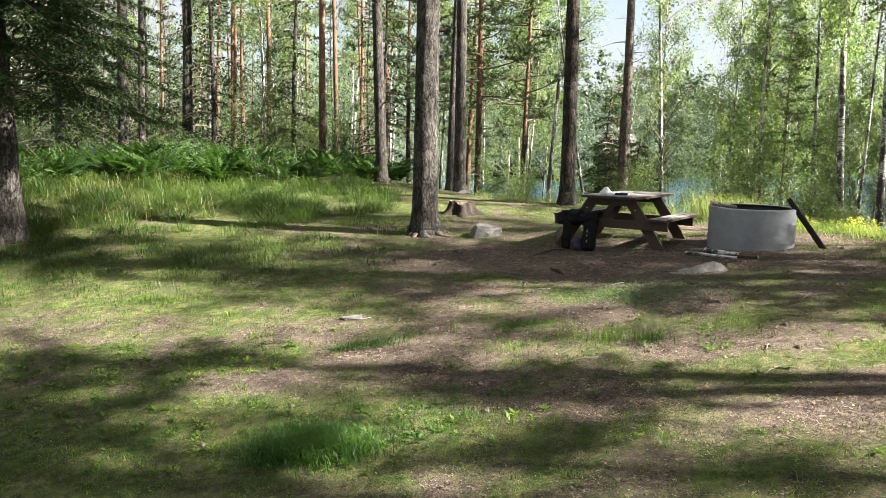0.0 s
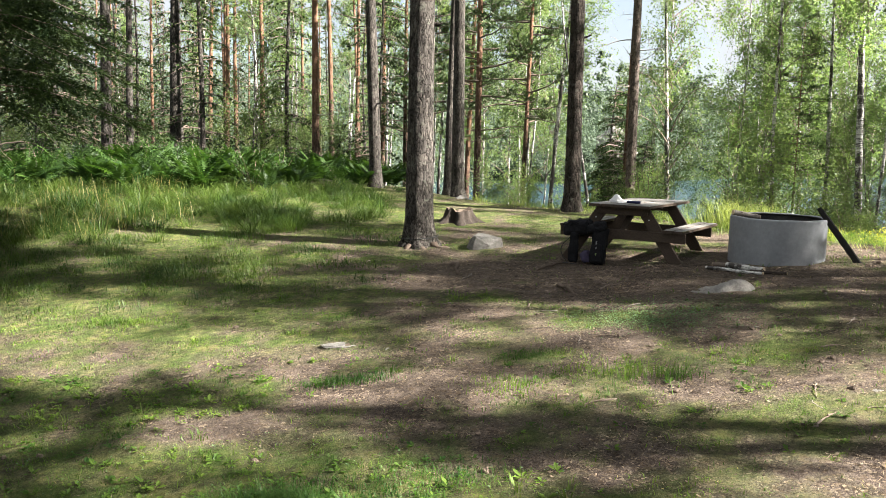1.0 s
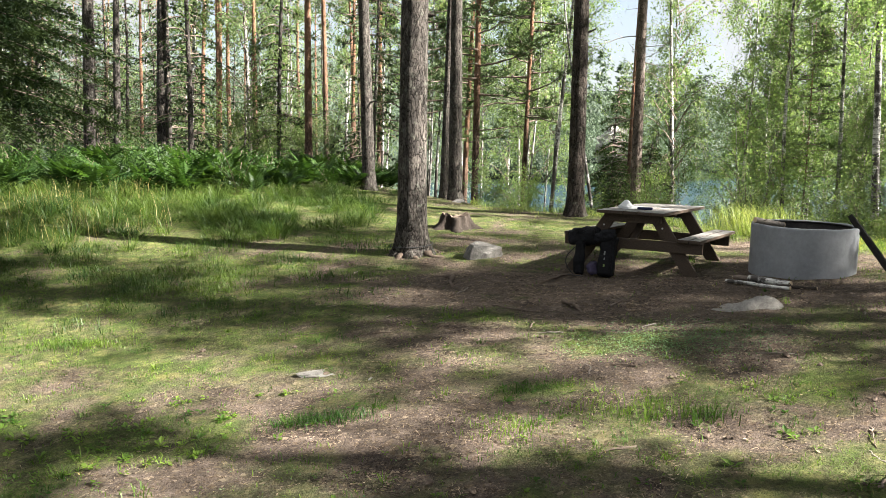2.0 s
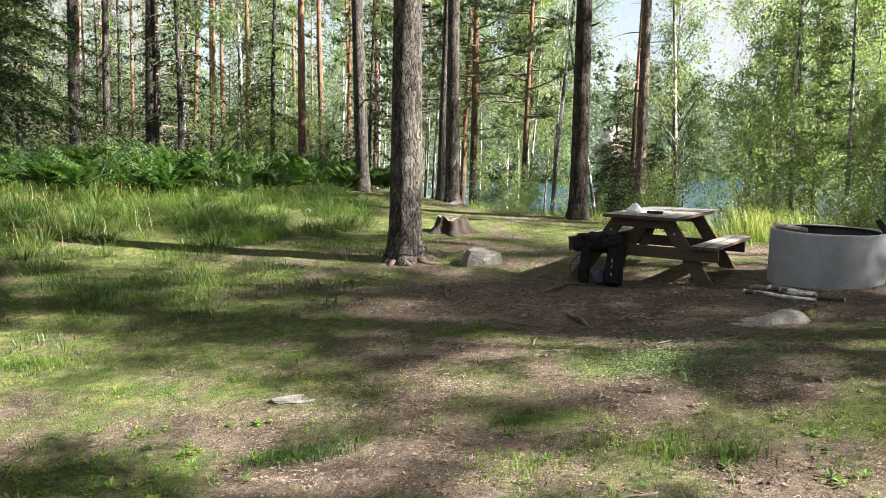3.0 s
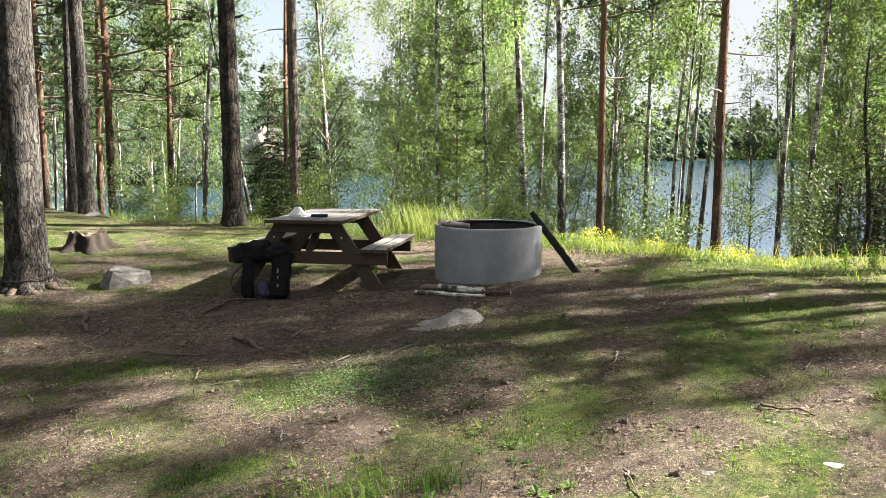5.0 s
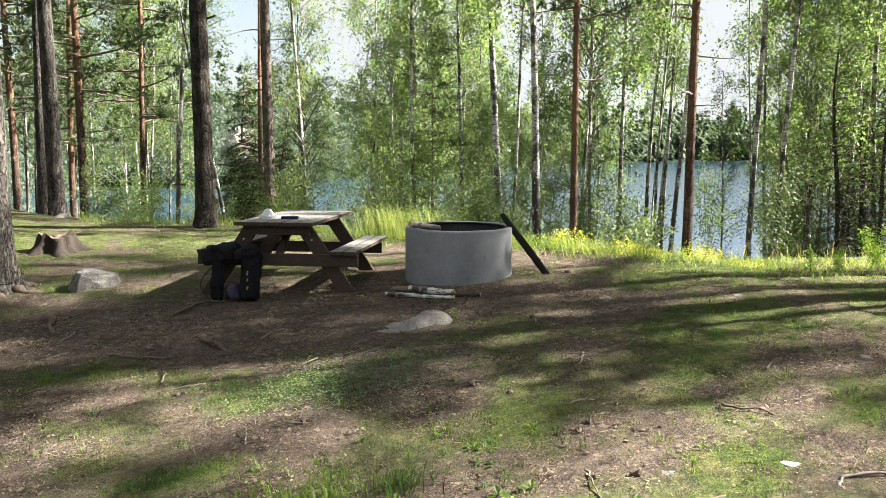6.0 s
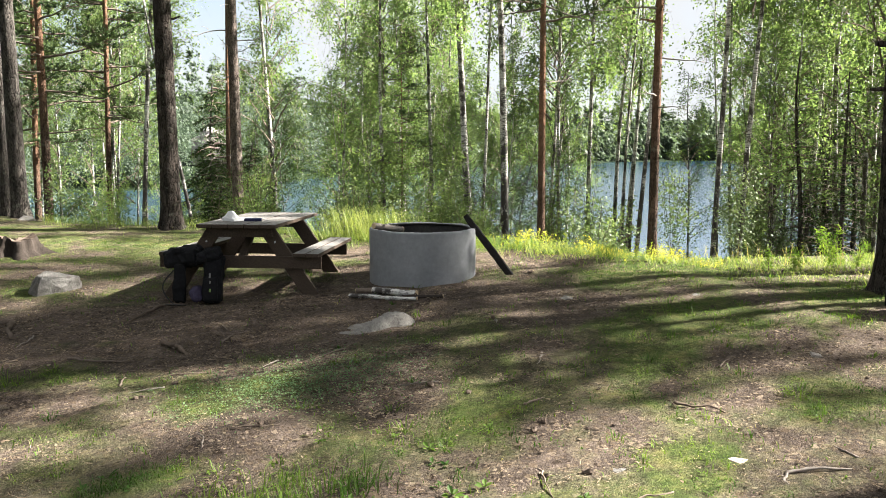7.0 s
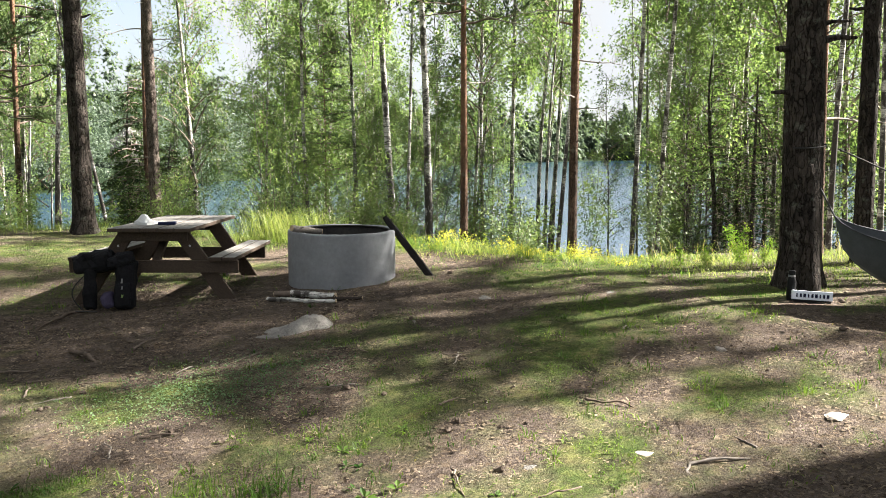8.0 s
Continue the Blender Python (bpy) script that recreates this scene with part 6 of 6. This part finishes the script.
def build_litter():
    rng = np.random.default_rng(67)
    p = scatter(105000, -6, 9.5, 4.5, 17, lambda x, y: np.clip((x + 2.5) / 3.5, 0.12, 1) * np.clip(1.2 - turf_weight(x, y), 0.35, 1) * (1 - 0.9 * humps(x, y)[0]), rng, -0.012)
    n = len(p)
    az = rng.uniform(0, 6.28, n)
    d = np.stack([np.cos(az), np.sin(az), rng.normal(0, 0.16, n)], -1)
    u = np.stack([-np.sin(az), np.cos(az), rng.normal(0, 0.22, n)], -1)
    s = (0.007 + 0.036 * rng.uniform(0, 1, n) ** 2.6)[:, None]
    k = rng.uniform(0.3, 0.7, (2, n, 1))                      # lopsided, torn outlines
    V = np.stack([p, p + d * s * k[0] + u * s * rng.uniform(0.12, 0.45, (n, 1)), p + d * s, p + d * s * k[1] - u * s * rng.uniform(0.08, 0.4, (n, 1))], 1).reshape(-1, 3)
    stuff("fallen_leaves", V, np.arange(n * 4).reshape(n, 4), M["litter"], "dry fallen leaves and bark flakes on soil", "leaf litter")
    p = scatter(30000, -4, 9, 5, 16, lambda x, y: np.clip(1.1 - turf_weight(x, y), 0.05, 1) * (1 - 0.85 * humps(x, y)[0]), rng, -0.012)
    n = len(p)
    az = rng.uniform(0, 6.28, n)
    d = np.stack([np.cos(az), np.sin(az), rng.normal(0, 0.08, n)], -1) * rng.uniform(0.02, 0.09, n)[:, None]
    u = np.stack([-np.sin(az), np.cos(az), np.zeros(n)], -1) * 0.0018
    V = np.stack([p - u, p + u, p + d + u, p + d - u], 1).reshape(-1, 3)
    stuff("twig_litter", V, np.arange(n * 4).reshape(n, 4), M["litter"], "thin dry twigs and needles on soil", "twigs")
    # dark humus crumbs and clods
    for name, mat, cnt, lo, hi, label in (("humus_clods", "clod", 9000, 0.005, 0.022, "dark crumbs of humus and bark on the soil"), ("pale_chips", "pale_scar", 420, 0.005, 0.016, "pale stone and wood chips on the soil")):
        p = scatter(cnt, -4.5, 9.5, 4.6, 15.5, lambda x, y: (1 - 0.9 * humps(x, y)[0]) * np.clip((x + 2.5) / 3.5, 0.15, 1) * np.clip(1.2 - turf_weight(x, y), 0.12, 1) * np.clip(0.35 + 1.2 * lattice(x * 1.7, y * 1.7, 93) + 0.6 * lattice(x * 5, y * 5, 94), 0.03, 1), rng, 0.0)
        n = len(p)
        s = lo + (hi - lo) * rng.uniform(0, 1, n) ** 2.5
        base = np.array([(1, 0, 0), (0.31, 0.95, 0), (-0.81, 0.59, 0), (-0.81, -0.59, 0), (0.31, -0.95, 0), (0.25, 0.1, 0.55), (-0.3, -0.1, 0.5)])
        V = base[None] * s[:, None, None] * rng.uniform(0.5, 1.4, (n, 7, 3))
        a = rng.uniform(0, 6.28, n)
        X = V[..., 0] * np.cos(a)[:, None] - V[..., 1] * np.sin(a)[:, None]
        Y = V[..., 0] * np.sin(a)[:, None] + V[..., 1] * np.cos(a)[:, None]
        V = np.stack([X, Y, V[..., 2]], -1) + p[:, None]
        V[..., 2] += 0.008
        k = np.arange(n)[:, None] * 7
        stuff(name, V.reshape(-1, 3), np.concatenate([k + q for q in ([0, 1, 5], [1, 2, 5], [2, 6, 5], [2, 3, 6], [3, 4, 6], [4, 5, 6], [4, 0, 5])]), M[mat], label, "soil crumbs")
    # low broad-leaved herbs in the turf
    c = scatter(1800, -5.5, 3.2, 4.5, 9.5, lambda x, y: np.clip(0.45 + 1.3 * lattice(x * 0.9, y * 0.9, 83), 0, 1) * turf_weight(x, y) * np.clip((2.5 - x) / 3, 0.15, 1), rng, 0.0)
    per = 8
    n = len(c) * per
    az = rng.uniform(0, 6.28, n)
    d = np.stack([np.cos(az), np.sin(az), rng.uniform(0.1, 0.9, n)], -1)
    u = np.stack([-np.sin(az), np.cos(az), rng.normal(0, 0.15, n)], -1)
    s = (np.repeat(rng.uniform(0.025, 0.06, len(c)), per) * rng.uniform(0.6, 1.2, n))[:, None]
    p = np.repeat(c, per, 0) + d * s * 0.25 + np.array([0, 0, 0.012])
    V = np.stack([p, p + d * s * 0.5 + u * s * 0.3, p + d * s - np.array([0, 0, 1]) * s * 0.25, p + d * s * 0.5 - u * s * 0.3], 1).reshape(-1, 3)
    stuff("low_herbs", V, np.arange(n * 4).reshape(n, 4), M["grass"], "low broad-leaved herbs growing in the turf", "herbs")
    # pine cones
    for k in range(46):
        x, y = rng.uniform(-3.5, 8.5), rng.uniform(6, 14)
        bm = blob_mesh((0.022, 0.022, 0.032), k, 0.25, 2, flat=False, freq=4)
        c = part("pine_cone", bm, M["root"], None)
        c.matrix_world = pose(x, y, height(x, y) + 0.016, 80, 0, rng.uniform(0, 360))
        tagged(c, "small dry brown pine cone on the ground", "pine cone", "pine cones")
    # clover patch of small round leaves
    p = scatter(18000, 1.2, 3.6, 9.3, 11.4, lambda x, y: np.exp(-(((x - 2.4) / 0.75) ** 2 + ((y - 10.2) / 0.5) ** 2)), rng, -0.03)
    p2 = scatter(3000, -6, 1, 4.6, 8, lambda x, y: turf_weight(x, y) * 0.5, rng, -0.03)
    p = np.concatenate([p, p2])
    p[:, 2] += rng.uniform(0, 0.03, len(p))
    n = len(p)
    az = rng.uniform(0, 6.28, n)
    d = np.stack([np.cos(az), np.sin(az), rng.normal(0.1, 0.3, n)], -1)
    u = np.stack([-np.sin(az), np.cos(az), rng.normal(0, 0.3, n)], -1)
    s = rng.uniform(0.008, 0.02, n)[:, None]
    V = np.stack([p, p + d * s * 0.5 + u * s * 0.5, p + d * s, p + d * s * 0.5 - u * s * 0.5], 1).reshape(-1, 3)
    stuff("clover", V, np.arange(n * 4).reshape(n, 4), M["clover"], "patch of low clover and small herbs", "clover")


build_litter()


def fern_mesh(seed, size=0.72):
    """A bracken plant: arching fronds, each with two rows of tapering leaflets."""
    rng = np.random.default_rng(seed)
    V, F, n = [], [], 0
    for k in range(10):
        az = rng.uniform(0, 6.28)
        out, across = np.array([np.cos(az), np.sin(az), 0]), np.array([-np.sin(az), np.cos(az), 0])
        l, arch = size * rng.uniform(0.6, 1.2), rng.uniform(0.5, 1.15)
        across = across + np.array([0, 0, rng.uniform(-0.5, 0.5)])
        for w in np.linspace(0.25, 1, 13):
            p = out * (l * (0.2 * w + 0.6 * w ** 2 * arch)) + np.array([0, 0, l * (1.05 * w - 0.5 * arch * w ** 2)])
            d = out * (0.2 + 1.2 * w * arch) + np.array([0, 0, 1.05 - arch * w])
            d /= np.linalg.norm(d)
            lw = 0.34 * l * (1.08 - w) ** 0.8 * rng.uniform(0.75, 1.15)
            for side in (-1, 1):
                tip = p + across * side * lw + d * lw * 0.45 + np.array([0, 0, -0.2 * lw])
                V += [p - d * 0.012, p + across * side * lw * 0.45 - d * 0.012, tip, p + across * side * lw * 0.4 + d * 0.04]
                F.append([n, n + 1, n + 2, n + 3])
                n += 4
    return quick_mesh("fronds", V, F, M["fern"])


def build_ferns():
    rng = np.random.default_rng(71)
    kinds = [fern_mesh(s) for s in (1, 2, 3, 4)]
    made = 0
    while made < 290:
        x, y = rng.uniform(-15, -1.6), rng.uniform(19.2, 29)
        if y < 20.6 + 0.28 * (x + 6) + 0.9 * fractal(x, 0, 0.6, 2, 5) or (x > -3 and y < 23.5):
            continue
        s = rng.uniform(0.85, 1.5)
        o = new("fern", kinds[made % 4])
        o.matrix_world = pose(x, y, height(x, y) - 0.03, rng.uniform(-8, 8), rng.uniform(-8, 8), rng.uniform(0, 360)) @ Matrix.Diagonal((s, s, s, 1))
        tagged(o, "green bracken fern with arching fronds", "fern", "bracken bank")
        made += 1


build_ferns()


def bush_meshes(seed, tall=1.6, wide=0.8, stems=7, leaves=650, size=0.06, mat="bush_leaf"):
    """A leafy shrub: several thin stems with leaves along their upper parts."""
    rng = np.random.default_rng(seed)
    wood, c = Tubes(), []
    for _ in range(stems):
        az, l = rng.uniform(0, 6.28), tall * rng.uniform(0.5, 1.1)
        s = np.linspace(0, 1, 6)
        o = np.array([np.cos(az), np.sin(az)]) * wide * rng.uniform(0.2, 1.0)
        pts = np.stack([o[0] * s ** 1.3, o[1] * s ** 1.3, l * s], -1) + rng.normal(0, 0.02, (6, 3)) * s[:, None]
        wood.ribbon(pts, 0.006)
        n = leaves // stems
        w = rng.uniform(0.15, 1, n) ** 0.8
        p = np.stack([np.interp(w, s, pts[:, a]) for a in range(3)], -1)
        c.append(p + rng.normal(0, 0.11, (n, 3)) * np.array([1.3, 1.3, 0.8]) * (1.2 - 0.6 * w)[:, None] * tall / 1.4)
    v, f = leaf_tris(np.concatenate(c), size, rng)
    return joined_mesh("shrub", [(v, f, M[mat], False), wood.piece(M["twig"])])


BUSHES = [bush_meshes(81, leaves=1000, size=0.055), bush_meshes(82, 2.4, 0.9, 8, 1300, 0.06), bush_meshes(83, 1.0, 0.7, 8, 800, 0.045), bush_meshes(84, 3.4, 1.0, 7, 1500, 0.068),
          bush_meshes(85, 2.2, 0.9, 6, 1100, 0.066), bush_meshes(86, 3.2, 1.1, 6, 1400, 0.068),
          bush_meshes(87, 0.6, 0.1, 3, 170, 0.06, "young_leaf"), bush_meshes(88, 1.05, 0.55, 6, 900, 0.05, "young_leaf"), bush_meshes(89, 1.0, 0.7, 8, 700, 0.055, "fern")]


def bush(x, y, kind, s=1.0, turn=0, label="leafy green shrub on the wooded bank", name="shrub"):
    b = new(name, BUSHES[kind])
    b.matrix_world = pose(x, y, height(x, y) - 0.02, 0, 0, turn) @ Matrix.Diagonal((s, s, s, 1))
    return tagged(b, label, "shrub", "bank shrubs")


def build_bushes():
    rng = np.random.default_rng(91)
    made = 0
    while made < 110:
        x, y = rng.uniform(1.5, 22), rng.uniform(9, 34)
        s = float(beyond(x, y))
        b = math.degrees(math.atan2(x - 0.5, y - 3.8))
        if not 1.9 < s < 13 or (x > 8 and y < 10.5) or (b > 39 and s < 9 and rng.uniform() < 0.75) or opens_brow(x, y):
            continue
        low = inside_view_gap(x, y, True)
        if low and rng.uniform() < 0.7:
            continue
        kind = 2 if low or s < 3.2 else 0 if s < 5 else [0, 1, 3][int(rng.integers(3))]
        bush(x, y, kind, rng.uniform(0.5, 1.0), rng.uniform(0, 360))
        made += 1
    for x, y, kind, s in ((12.4, 17.3, 1, 0.85), (13.1, 16.2, 1, 0.8), (11.4, 18.0, 0, 0.9), (10.2, 16.6, 0, 0.8), (1.2, 23.2, 2, 1.2), (1.9, 22.7, 2, 1.0), (2.3, 23.6, 0, 0.75), (8.2, 14.2, 2, 1.0), (4.6, 20.6, 2, 1.1)):
        bush(x, y, kind, s, rng.uniform(0, 360))          # single shrubs before the water


build_bushes()


def build_understory():
    """Young growth on the forest floor behind the ferns."""
    rng = np.random.default_rng(97)
    made = 0
    while made < 56:
        x, y = rng.uniform(-34, 1), rng.uniform(35, 62)
        b = math.degrees(math.atan2(x, y))
        if x > -2.5 or b < -34 or (b < -13 and rng.uniform() < 0.7):
            continue
        bush(x, y, [4, 5][made % 2], rng.uniform(0.8, 1.3), rng.uniform(0, 360), "leafy young growth on the forest floor")
        made += 1


build_understory()


def build_brambles():
    """Raspberry and young growth in and before the bracken."""
    rng = np.random.default_rng(99)
    made = 0
    while made < 26:
        x, y = rng.uniform(-13, -1.8), rng.uniform(19.4, 26)
        if y < 20.4 + 0.28 * (x + 6) or (x > -3 and y < 22.5):
            continue
        bush(x, y, 8, rng.uniform(0.7, 1.1), rng.uniform(0, 360), "low green bramble among the bracken", "bramble")
        made += 1


build_brambles()


bush(8.45, 11.15, 6, 0.62, 0, "yellow-green herb spike on the brow of the bank", "herb")
bush(9.3, 10.9, 7, 0.52, 40, "bright green young rowan on the brow of the bank", "sapling")
bush(8.8, 11.05, 7, 0.3, 90, "bright green young rowan on the brow of the bank", "sapling")
bush(9.75, 10.95, 7, 0.34, 160, "bright green young rowan on the brow of the bank", "sapling")
